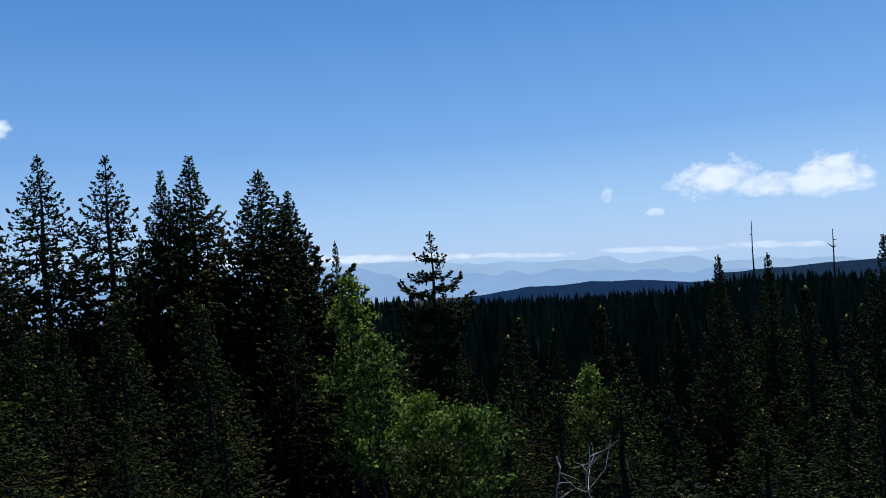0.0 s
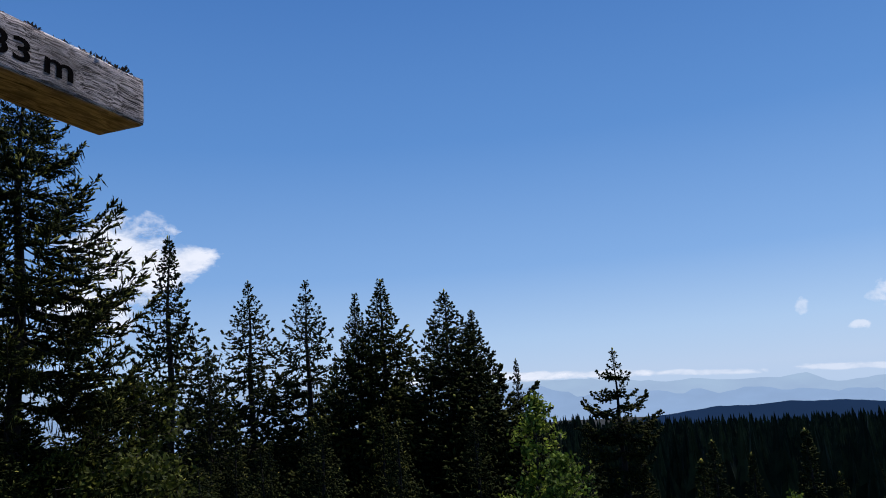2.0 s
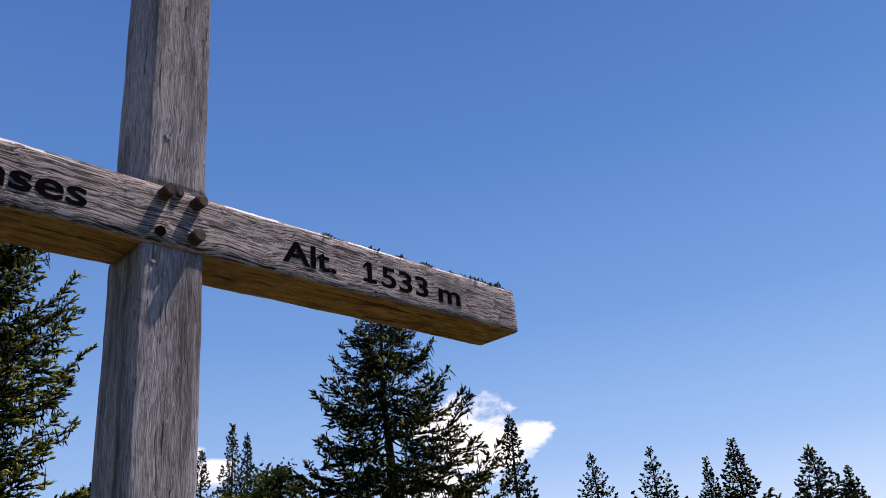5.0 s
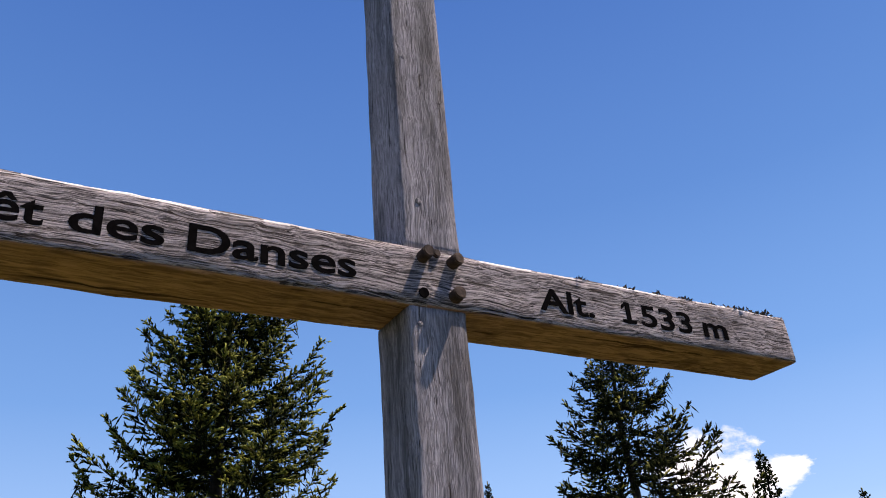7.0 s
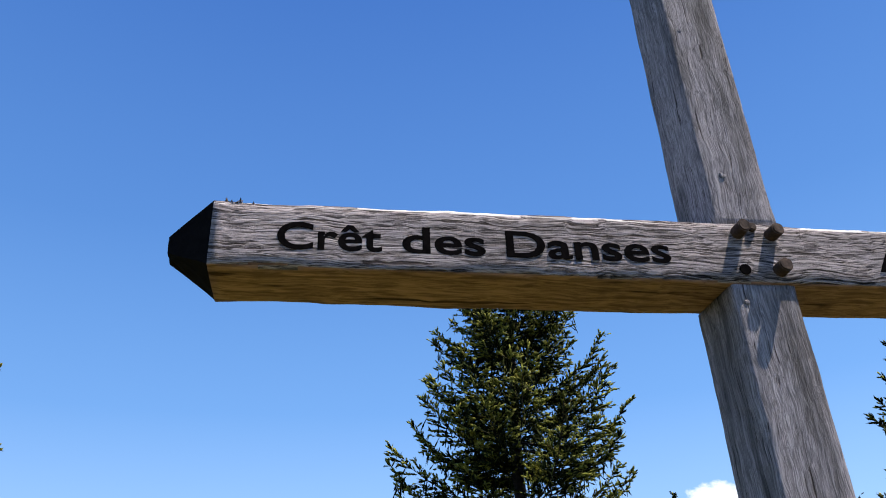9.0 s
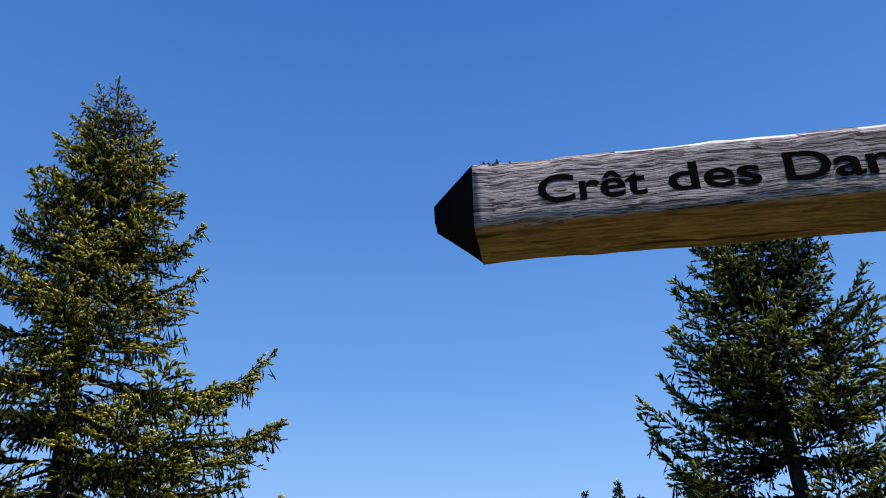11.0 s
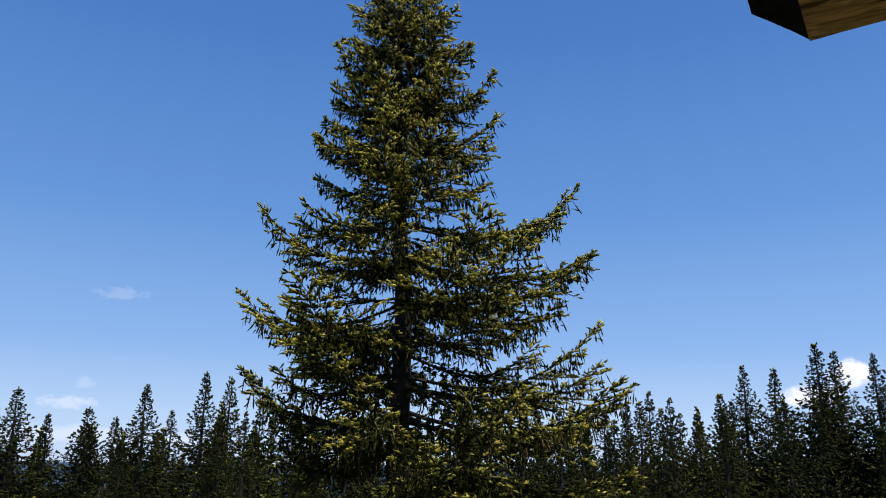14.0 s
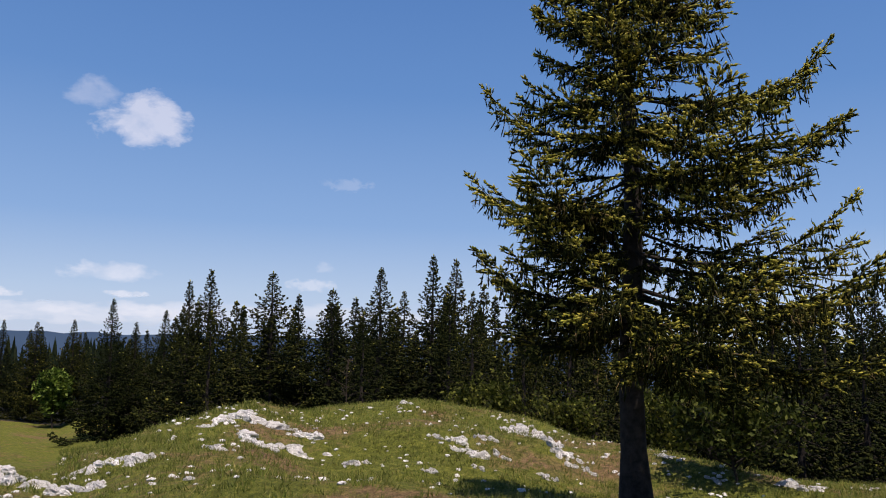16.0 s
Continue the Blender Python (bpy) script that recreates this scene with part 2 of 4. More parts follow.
# ---- terrain ----
# azimuth to the left of +y: edge of the summit and its height, then the height 30, 60, 200 m out
LAND = [(-180, 11, -0.2, -3, -5, -15), (-90, 9, -0.2, -5, -9, -22), (-40, 4.0, -0.15, -9.5, -13, -24), (-20, 4.0, -0.15, -10, -13.5, -22),
        (0, 4.0, -0.15, -10, -14.5, -26), (20, 4.0, -0.15, -9, -12.5, -27), (40, 5, -0.1, -6.5, -10, -26), (60, 9, -0.1, -3.5, -6, -20),
        (90, 9, 0.0, -3, -5, -15), (108, 10, -0.1, -3.2, -5, -15), (120, 13.5, -0.26, -3.4, -5, -15), (127.7, 15, -0.2, -3.6, -5, -15), (131.7, 16.5, 0.02, -3.6, -5, -15),
        (139, 18, 0.18, -4, -5, -15), (146.6, 16.5, 0.02, -4, -5, -15), (150.5, 16, 0.26, -4, -5, -15), (157, 13.5, -0.05, -2.8, -4, -14),
        (160.3, 11.5, -0.23, -2.6, -4, -14), (162.5, 10.5, -0.25, -2.9, -4.2, -14), (166, 12, -0.3, -2.6, -3.8, -14), (180, 11, -0.2, -3, -5, -15)]
LAND_AZ = np.array([row[0] for row in LAND], float)


FAR_R, NEAR_R = (0, 11.2, 14.4, 20.4, 34), (0, 11.2, 12.4, 17.6, 34)   # the mound stands back behind the hollow


def height(x, y, rough=True):
    """The ground's height."""
    r, az = math.hypot(x, y), math.degrees(math.atan2(-x, y))
    true_r, r = r, float(np.interp(r, FAR_R, NEAR_R)) if 106 < az < 162 else r
    edge, top, z30, z60, z200 = (float(np.interp(az, LAND_AZ, [row[k] for row in LAND])) for k in range(1, 6))
    far = float(np.interp(az, (-35, -22.6, -17, -13, -9, -2, 5, 12.4, 20, 40), (-34, -35.5, -33, -33.7, -38.8, -39.5, -37.3, -33, -38, -40)))
    z = float(np.interp(r, (0, edge * 0.55, edge, edge + 2.5, 30, 60, 200, 500, 1500, 2300, 4600),
                        (0, top * 0.3 - 0.03, top, top - 0.45, z30, z60, z200, far, far - 85, far - 160, far - 200)))
    if 7 < r < 18:
        # a shallow hollow between the near rim and the mound
        z -= 0.62 * math.exp(-((r - 11.2) / 1.35) ** 2) * float(np.interp(az, (108, 116, 144, 156), (0, 1, 1, 0)))
    if true_r > r:
        k = true_r / r * float(np.interp(az, (106, 114, 154, 162), (0, 1, 1, 0))) + float(np.interp(az, (106, 114, 154, 162), (1, 0, 0, 1)))
        z = 1.53 - (1.53 - z) * k
    if rough:
        k = min(1.0, r / 5.0)
        z += k * (0.16 * noise.noise(Vector((x * 0.35, y * 0.35, 3.1))) + 0.06 * noise.noise(Vector((x * 1.3, y * 1.3, 7.7))))
        if r > 25:
            z += min(6.0, (r - 25) * 0.02) * noise.noise(Vector((x * 0.02, y * 0.02, 1.0)))
    return z


def ground():
    radii = np.concatenate(([0.3], np.arange(0.8, 20, 0.3), 20 * 1.06 ** np.arange(0, 94)))
    count = 300
    verts = [(0, 0, height(0, 0))]
    for r in radii:
        for k in range(count):
            a = 2 * math.pi * k / count
            x, y = -r * math.sin(a), r * math.cos(a)
            verts.append((x, y, height(x, y)))
    faces = [(0, 1 + k, 1 + (k + 1) % count) for k in range(count)]
    for i in range(len(radii) - 1):
        a0, b0 = 1 + i * count, 1 + (i + 1) * count
        faces += [(a0 + k, b0 + k, b0 + (k + 1) % count, a0 + (k + 1) % count) for k in range(count)]
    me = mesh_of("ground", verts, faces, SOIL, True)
    me.materials.append(SHADED_LITTER)
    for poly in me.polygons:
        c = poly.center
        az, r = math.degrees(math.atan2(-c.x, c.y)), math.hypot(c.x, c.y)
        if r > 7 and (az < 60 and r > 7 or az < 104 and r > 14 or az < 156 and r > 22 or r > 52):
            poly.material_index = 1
    ob = new("ground", me)
    return tagged(ob, "grassy summit with bare soil falling away into forest", "ground", kind="structure")


ground()


def place(az, r):
    return -r * math.sin(radians(az)), r * math.cos(radians(az))


# ---- distance and clouds ----
def mountains(name, r, az0, az1, crest, rough, foot, color, label, seed, strength):
    """A far range as a thick folded sheet; crest(az) is its height in degrees above level."""
    verts, faces, steps = [], [], 240
    for k in range(steps + 1):
        az = az0 + (az1 - az0) * k / steps
        top = crest(az) + rough * (noise.fractal(Vector((az * 0.35, seed, 0)), 0.9, 2.1, 6))
        for s in range(7):
            rr = r + 260 * (s / 6) + 60 * noise.noise(Vector((az * 0.5, s * 0.7, seed)))
            x, y = place(az, rr)
            el = foot + (top - foot) * (s / 6)
            verts.append((x, y, 1.5 + rr * math.tan(radians(el))))
    for k in range(steps):
        faces += [(7 * k + s, 7 * k + 7 + s, 7 * k + 8 + s, 7 * k + 1 + s) for s in range(6)]
    # the haze of distance is put into a plain glowing colour
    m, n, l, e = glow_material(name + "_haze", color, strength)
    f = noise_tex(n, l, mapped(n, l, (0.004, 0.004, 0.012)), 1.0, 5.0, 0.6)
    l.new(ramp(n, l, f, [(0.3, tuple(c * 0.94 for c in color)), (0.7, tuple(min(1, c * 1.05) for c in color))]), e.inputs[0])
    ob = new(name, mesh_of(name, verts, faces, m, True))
    return tagged(ob, label, "mountains", kind="structure")


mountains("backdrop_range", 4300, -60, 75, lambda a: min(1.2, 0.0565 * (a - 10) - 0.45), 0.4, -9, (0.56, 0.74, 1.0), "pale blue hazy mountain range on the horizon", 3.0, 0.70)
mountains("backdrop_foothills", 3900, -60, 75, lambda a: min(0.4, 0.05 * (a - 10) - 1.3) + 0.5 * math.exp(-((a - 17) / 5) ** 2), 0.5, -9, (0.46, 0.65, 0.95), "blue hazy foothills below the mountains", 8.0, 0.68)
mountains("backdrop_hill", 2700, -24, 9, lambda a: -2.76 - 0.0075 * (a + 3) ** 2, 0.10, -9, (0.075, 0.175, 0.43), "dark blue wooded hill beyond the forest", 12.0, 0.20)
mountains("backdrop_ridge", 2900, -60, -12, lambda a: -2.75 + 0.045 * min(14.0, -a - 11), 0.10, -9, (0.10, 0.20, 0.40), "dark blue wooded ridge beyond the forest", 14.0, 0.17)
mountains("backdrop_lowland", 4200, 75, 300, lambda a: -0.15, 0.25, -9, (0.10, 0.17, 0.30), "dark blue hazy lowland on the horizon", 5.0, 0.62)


def cloud_material(name, reach, grain):
    m = bpy.data.materials.new(name)
    m.use_nodes = True
    n, l = m.node_tree.nodes, m.node_tree.links
    n.remove(n["Principled BSDF"])
    tc, info = n.new("ShaderNodeTexCoord"), n.new("ShaderNodeObjectInfo")
    sub = n.new("ShaderNodeVectorMath")
    sub.operation = "SUBTRACT"
    sub.inputs[1].default_value = (0.5 * reach, 0.5, 0)
    flat = n.new("ShaderNodeVectorMath")
    flat.operation = "MULTIPLY"
    flat.inputs[1].default_value = (reach, 1, 0)
    l.new(tc.outputs["Generated"], flat.inputs[0])
    l.new(flat.outputs[0], sub.inputs[0])
    ln = n.new("ShaderNodeVectorMath")
    ln.operation = "LENGTH"
    l.new(sub.outputs[0], ln.inputs[0])
    add = n.new("ShaderNodeVectorMath")
    add.operation = "ADD"
    comb = n.new("ShaderNodeCombineXYZ")
    mul = n.new("ShaderNodeMath")
    mul.operation = "MULTIPLY"
    mul.inputs[1].default_value = 40.0
    l.new(info.outputs["Random"], mul.inputs[0])
    l.new(mul.outputs[0], comb.inputs[2])
    sc = n.new("ShaderNodeVectorMath")
    sc.operation = "MULTIPLY"
    sc.inputs[1].default_value = (*grain, 0)
    l.new(tc.outputs["Object"], sc.inputs[0])
    l.new(sc.outputs[0], add.inputs[0])
    l.new(comb.outputs[0], add.inputs[1])
    f = noise_tex(n, l, add.outputs[0], 1.0, 8.0, 0.6, 0.2)
    k = n.new("ShaderNodeMath")
    k.operation = "MULTIPLY_ADD"
    k.inputs[1].default_value = -1.75
    l.new(ln.outputs["Value"], k.inputs[0])
    l.new(f, k.inputs[2])
    alpha = ramp(n, l, k.outputs[0], [(0.0, (0, 0, 0)), (0.10, (0.5, 0.5, 0.5)), (0.25, (1, 1, 1))])
    soft = n.new("ShaderNodeMath")
    soft.operation = "MULTIPLY"
    l.new(info.outputs["Alpha"], soft.inputs[1])
    l.new(alpha, soft.inputs[0])
    col = ramp(n, l, f, [(0.35, (0.72, 0.78, 0.88)), (0.55, (0.95, 0.96, 1.0))])
    e, t, mx = n.new("ShaderNodeEmission"), n.new("ShaderNodeBsdfTransparent"), n.new("ShaderNodeMixShader")
    e.inputs[1].default_value = 1.0
    l.new(col, e.inputs[0])
    l.new(soft.outputs[0], mx.inputs[0])
    l.new(t.outputs[0], mx.inputs[1])
    l.new(e.outputs[0], mx.inputs[2])
    l.new(mx.outputs[0], n["Material Output"].inputs["Surface"])
    return m


CLOUD, CLOUD_WISP, CLOUD_BANK = cloud_material("cloud", 1.0, (0.006, 0.010)), cloud_material("cloud_wisp", 1.0, (0.022, 0.030)), cloud_material("cloud_bank", 0.5, (0.008, 0.022))


def cloud(az, el, wide, tall, r=3600.0, opacity=0.95, mat=None, roll=0.0):
    """A cloud far off, wide and tall in degrees."""
    w, h = r * math.tan(radians(wide)) / 2, r * math.tan(radians(tall)) / 2
    verts, faces = [], []
    for j in range(9):
        for i in range(17):
            u, v = i / 8 - 1, j / 4 - 1
            verts.append((w * u, h * v, 60 * (1 - 0.5 * u * u - 0.5 * v * v) + 15 * noise.noise(Vector((u * 2, v * 2, az)))))
    for j in range(8):
        faces += [(17 * j + i, 17 * j + i + 1, 17 * j + i + 18, 17 * j + i + 17) for i in range(16)]
    x, y = place(az, r)
    z = r * math.tan(radians(el))
    ob = new("cloud", mesh_of("cloud", verts, faces, mat or CLOUD, True))
    ob.matrix_world = look((x, y, z), (-x, -y, -z)) @ pose(0, 0, 0, 0, 180, roll)
    ob.visible_shadow = False
    ob.color = (1, 1, 1, opacity)
    return tagged(ob, "white fair-weather cumulus cloud in a blue sky", "cloud", "clouds in the sky", "structure")


for spec in [(-12.9, 3.7, 10.5, 5.2, 3600), (-16.2, 3.1, 7, 3.4, 3680), (-19.8, 3.4, 9.5, 5.0, 3650), (-5.1, 3.4, 1.6, 2.0, 3600, 0.4, CLOUD_WISP), (-8.4, 1.9, 2.4, 1.1, 3600, 0.55, CLOUD_WISP), (-9.5, 3.6, 1.8, 1.5, 3600, 0.3, CLOUD_WISP),
             (41.8, 10.0, 12.5, 10.5), (37.3, 9.8, 7.5, 4.6, 3700), (40.2, 8.7, 9.5, 7.0, 3550), (43.5, 6.5, 10, 6, 3500), (62.1, 10.4, 6.5, 3.2), (59.5, 9.0, 7.0, 3.6), (93.7, 6.0, 5.2, 4.0), (96, 4.6, 8, 3.0),
             (161.4, 15.7, 6.0, 3.8, 3600, 0.2), (158.0, 14.3, 10.5, 6.2, 3620, 0.46), (159.3, 4.1, 10.5, 2.6, 3600, 0.38), (146.0, 3.6, 6.0, 1.8, 3600, 0.28, CLOUD_WISP), (145.2, 5.0, 2.6, 1.5, 3600, 0.14, CLOUD_WISP), (143.8, 10.9, 5.5, 2.0, 3600, 0.12, CLOUD_WISP),
             (163.5, 1.2, 24, 2.6, 3600, 0.28, CLOUD_BANK), (150, 1.5, 26, 2.2, 3650, 0.28, CLOUD_BANK), (167, 2.4, 8, 1.2, 3550, 0.4, CLOUD_WISP), (158.5, 2.6, 5, 0.9, 3550, 0.4, CLOUD_WISP),
             (-15.5, -0.9, 7, 0.9, 3600, 0.6, CLOUD_BANK, 3), (-8.5, -0.75, 9, 0.9, 3620, 0.5, CLOUD_BANK, 3), (1.5, -0.45, 8, 0.8, 3620, 0.5, CLOUD_BANK, 3), (8, -0.1, 8, 1.0, 3600, 0.65, CLOUD_BANK, 3), (14, 0.2, 9, 1.3, 3600, 0.8, CLOUD_BANK, 3), (21, 0.5, 12, 1.5, 3640, 0.8, CLOUD_BANK, 3)]:
    cloud(*spec)


# ---- the cross ----
def timber(name, length, wide, deep, mat, parent, seed, round_=0.007, under=None):
    """A hewn timber along its own +z from 0 to length, wide in x, deep in y, with worn uneven edges."""
    side, verts, faces = 10, [], []
    ring = []
    for k in range(4 * side):
        q, s = divmod(k, side)
        u = (-1, -0.92, -0.84, -0.6, -0.3, 0, 0.3, 0.6, 0.84, 0.92)[s]
        ring.append([(u, -1), (1, u), (-u, 1), (-1, -u)][q])
    steps = max(8, int(length / 0.02))
    for i in range(steps + 1):
        z = length * i / steps
        for cx, cy in ring:
            px, py = cx * wide / 2, cy * deep / 2
            corner = max(0.0, abs(cx) + abs(cy) - 1.84) / 0.16
            cut = round_ * (0.95 if cy < -0.8 and under else 0.6) * corner * (0.35 + 0.9 * abs(noise.noise(Vector((z * 4, cx * 3 + seed, cy * 3)))))
            px -= math.copysign(cut, cx) * abs(cx)
            py -= math.copysign(cut, cy) * abs(cy)
            w = 0.0022 * noise.noise(Vector((z * 3 + seed, cx, cy))) + 0.0010 * noise.noise(Vector((z * 22, cx * 5, cy * 5 + seed)))
            verts.append((px + w * cx, py + w * cy, z))
    n = len(ring)
    for i in range(steps):
        faces += [(n * i + k, n * i + (k + 1) % n, n * i + n + (k + 1) % n, n * i + n + k) for k in range(n)]
    faces.append(tuple(range(n - 1, -1, -1)))
    faces.append(tuple(n * steps + k for k in range(n)))
    me = mesh_of(name, verts, faces, mat, True)
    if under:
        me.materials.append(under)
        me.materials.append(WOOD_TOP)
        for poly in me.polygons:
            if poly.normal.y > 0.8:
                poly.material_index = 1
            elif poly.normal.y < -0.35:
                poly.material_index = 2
    return part_mesh(name, me, parent)


def lettering(text, y0, y1, z0, cap, parent, x):
    cu = bpy.data.curves.new("lettering", "FONT")
    cu.body, cu.size, cu.extrude, cu.offset = text, 1.0, 0.012, 0.018
    tmp = new("tmp", cu)
    me = bpy.data.meshes.new_from_object(tmp.evaluated_get(bpy.context.evaluated_depsgraph_get()))
    bpy.data.objects.remove(tmp)
    bm = bmesh.new()
    bm.from_mesh(me)
    bpy.data.meshes.remove(me)
    lo, hi = min(v.co.x for v in bm.verts), max(v.co.x for v in bm.verts)
    # one mesh for each character: pieces that overlap across the line belong together
    left, spans = set(bm.verts), []
    while left:
        seed = left.pop()
        island, todo = {seed}, [seed]
        while todo:
            for e in todo.pop().link_edges:
                for v in e.verts:
                    if v not in island:
                        island.add(v)
                        todo.append(v)
        left -= island
        spans.append([min(v.co.x for v in island), max(v.co.x for v in island), island])
    spans.sort(key=lambda q: q[0])
    glyphs = []
    for span in spans:
        if glyphs and span[0] < glyphs[-1][1] - 0.12:
            glyphs[-1][1] = max(glyphs[-1][1], span[1])
            glyphs[-1][2] |= span[2]
        else:
            glyphs.append(span)
    made = []
    for _, _, island in glyphs:
        order = {v: k for k, v in enumerate(island)}
        verts = [(x + v.co.z * 0.25, y0 + (v.co.x - lo) / (hi - lo) * (y1 - y0), z0 + v.co.y * cap / 0.73) for v in order]
        faces = [tuple(order[v] for v in f.verts) for f in bm.faces if f.verts[0] in order]
        made.append(part_mesh("letter", mesh_of("letter", verts, faces, PAINT), parent, "carved letter painted black"))
    bm.free()
    return made


FACE, BEAM_Z, BEAM_H, DEPTH = -1.55, 2.447, 0.158, 0.182
POST_Y, POST_W = 0.773, 0.158
KNOTS = [(0.742, 2.665, 0.010), (0.722, 2.325, 0.008), (0.728, 3.14, 0.008), (0.815, 2.885, 0.005)]


def cross():
    base = height(FACE - DEPTH / 2, POST_Y) - 0.3
    root = thing("wooden_cross", pose(FACE - DEPTH / 2, POST_Y, base), "weathered grey timber summit cross with carved lettering", "cross")
    inv = Matrix.Translation((-(FACE - DEPTH / 2), -POST_Y, -base))
    for name, z0, z1, seed in (("lower_post", base, BEAM_Z - BEAM_H / 2 + 0.001, 3.0), ("upper_post", BEAM_Z + BEAM_H / 2 - 0.001, 3.62, 9.0)):
        ob = timber(name, z1 - z0, POST_W, DEPTH - 0.008, WOOD_POST, root, seed)
        ob.matrix_basis = inv @ pose(FACE - DEPTH / 2 - 0.006, POST_Y, z0, 0, 0, 90)
    y0, y1 = -0.440, 2.045
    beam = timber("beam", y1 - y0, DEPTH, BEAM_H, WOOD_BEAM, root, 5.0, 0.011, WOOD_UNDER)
    beam.matrix_basis = inv @ pose(FACE - DEPTH / 2, y0, BEAM_Z, -90, 0, 0)
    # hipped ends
    for name, y, reach, mat in (("beam_tip", y0, -0.092, BLACK_END), ("beam_end", y1, 0.018, WOOD_UNDER)):
        bm = bmesh.new()
        hd, hh = DEPTH / 2 - 0.004, BEAM_H / 2 - 0.004
        k = 0.27 if reach < 0 else 0.86
        q = [bm.verts.new((sx * hd, 0, sz * hh)) for sx, sz in ((-1, -1), (1, -1), (1, 1), (-1, 1))]
        p = [bm.verts.new((sx * hd * k, reach, sz * hh * k)) for sx, sz in ((-1, -1), (1, -1), (1, 1), (-1, 1))]
        for i in range(4):
            bm.faces.new((q[i], q[(i + 1) % 4], p[(i + 1) % 4], p[i]))
        bm.faces.new(p)
        bmesh.ops.recalc_face_normals(bm, faces=bm.faces[:])
        bmesh.ops.subdivide_edges(bm, edges=bm.edges[:], cuts=3, use_grid_fill=True)
        for v in bm.verts:
            v.co += Vector((1, 1, 1)) * 0.0025 * noise.noise(v.co * 40)
        ob = part(name, bm, mat, root, "blackened pointed beam end" if reach < 0 else "")
        ob.matrix_basis = inv @ pose(FACE - DEPTH / 2, y, BEAM_Z)
    # pegs
    for y, z, r, out, tilt in ((0.735, 2.497, 0.017, 0.038, 0), (0.818, 2.494, 0.017, 0.034, 3), (0.817, 2.402, 0.018, 0.032, -2), (0.774, 2.513, 0.012, 0.008, 0)):
        bm = bmesh.new()
        bmesh.ops.create_cone(bm, cap_ends=True, segments=14, radius1=r, radius2=r * 0.93, depth=out + 0.04)
        bmesh.ops.bevel(bm, geom=[e for e in bm.edges if e.calc_face_angle(0) > 1.0], offset=0.003, segments=2, affect="EDGES")
        for v in bm.verts:
            v.co += v.co.normalized() * 0.002 * noise.noise(v.co * 60 + Vector((y * 9, 0, 0)))
        ob = part("peg", bm, WOOD_PEG, root, "dark wooden dowel peg")
        ob.matrix_basis = inv @ pose(FACE + (out - 0.04) / 2, y, z, 0, 90, tilt)
    # a black disc on the face holds the dark of the empty hole
    bm = bmesh.new()
    bmesh.ops.create_cone(bm, cap_ends=True, segments=16, radius1=0.013, radius2=0.013, depth=0.004)
    ob = part("peg_hole", bm, PAINT, root, "empty black peg hole")
    ob.matrix_basis = inv @ pose(FACE + 0.0025, 0.731, 2.400, 0, 90, 0)
    for text, a, b in (("Cr\u00eat", -0.305, -0.087), ("des", -0.044, 0.136), ("Danses", 0.182, 0.559), ("Alt.", 1.073, 1.252), ("1", 1.367, 1.384), ("533", 1.421, 1.615), ("m", 1.662, 1.761)):
        for ob in lettering(text, a, b, 2.412 if a < 1 else 2.409, 0.066, root, FACE - 0.002):
            ob.matrix_basis = inv
    # the flag and the foot of the figure one
    for outline in (((1.353, 2.449), (1.353, 2.460), (1.369, 2.4745), (1.369, 2.462)), ((1.351, 2.409), (1.351, 2.4195), (1.401, 2.4195), (1.401, 2.409))):
        bm = bmesh.new()
        face = bm.faces.new([bm.verts.new((FACE - 0.004, y, z)) for y, z in outline])
        raised = bmesh.ops.extrude_face_region(bm, geom=[face])
        for v in raised["geom"]:
            if isinstance(v, bmesh.types.BMVert):
                v.co.x += 0.0048
        bmesh.ops.recalc_face_normals(bm, faces=bm.faces[:])
        part("letter", bm, PAINT, root, "carved letter painted black").matrix_basis = inv
    # knots standing proud of the posts
    for y, z, r in KNOTS:
        bm = bmesh.new()
        bmesh.ops.create_icosphere(bm, subdivisions=2, radius=r)
        for v in bm.verts:
            v.co.x *= 0.6
            v.co += v.co.normalized() * 0.3 * r * noise.noise(v.co * 90 + Vector((z * 7, y, 0)))
        ob = part("knot", bm, WOOD_POST, root, "small grey knot in the grain")
        ob.matrix_basis = inv @ pose(FACE - 0.013, y, z)
    # lichen tufts along the upper edge
    rnd = random.Random(4)
    ledge = [(FACE - 0.02, y, BEAM_Z + BEAM_H / 2 - 0.009) for y in (-0.405, 1.24, 1.4, 1.52, 1.63, 1.74, 1.82, 1.88, 1.93, 1.985)]
    for x, y, z in ledge:
        bm = bmesh.new()
        for _ in range(70):
            c = Vector((rnd.gauss(0, 0.008), rnd.gauss(0, 0.013), abs(rnd.gauss(0, 0.004))))
            d = Vector((rnd.gauss(0, 1), rnd.gauss(0, 1), abs(rnd.gauss(0.6, 0.6)))).normalized() * rnd.uniform(0.005, 0.018)
            s = d.cross(Vector((0.3, 0.5, 0.8))).normalized() * 0.003
            bm.faces.new([bm.verts.new(p) for p in (c - s, c + s, c + d)])
            bm.faces.new([bm.verts.new(p) for p in (c - s * 1.5 + d * 0.4, c + s * 1.5 + d * 0.5, c + d * 1.1 + s)])
        ob = tagged(part("lichen_tuft", bm, LICHEN, root, "dry brown lichen tuft"), kind="stuff")
        ob.matrix_basis = inv @ pose(x, y, z)
    return root


cross()


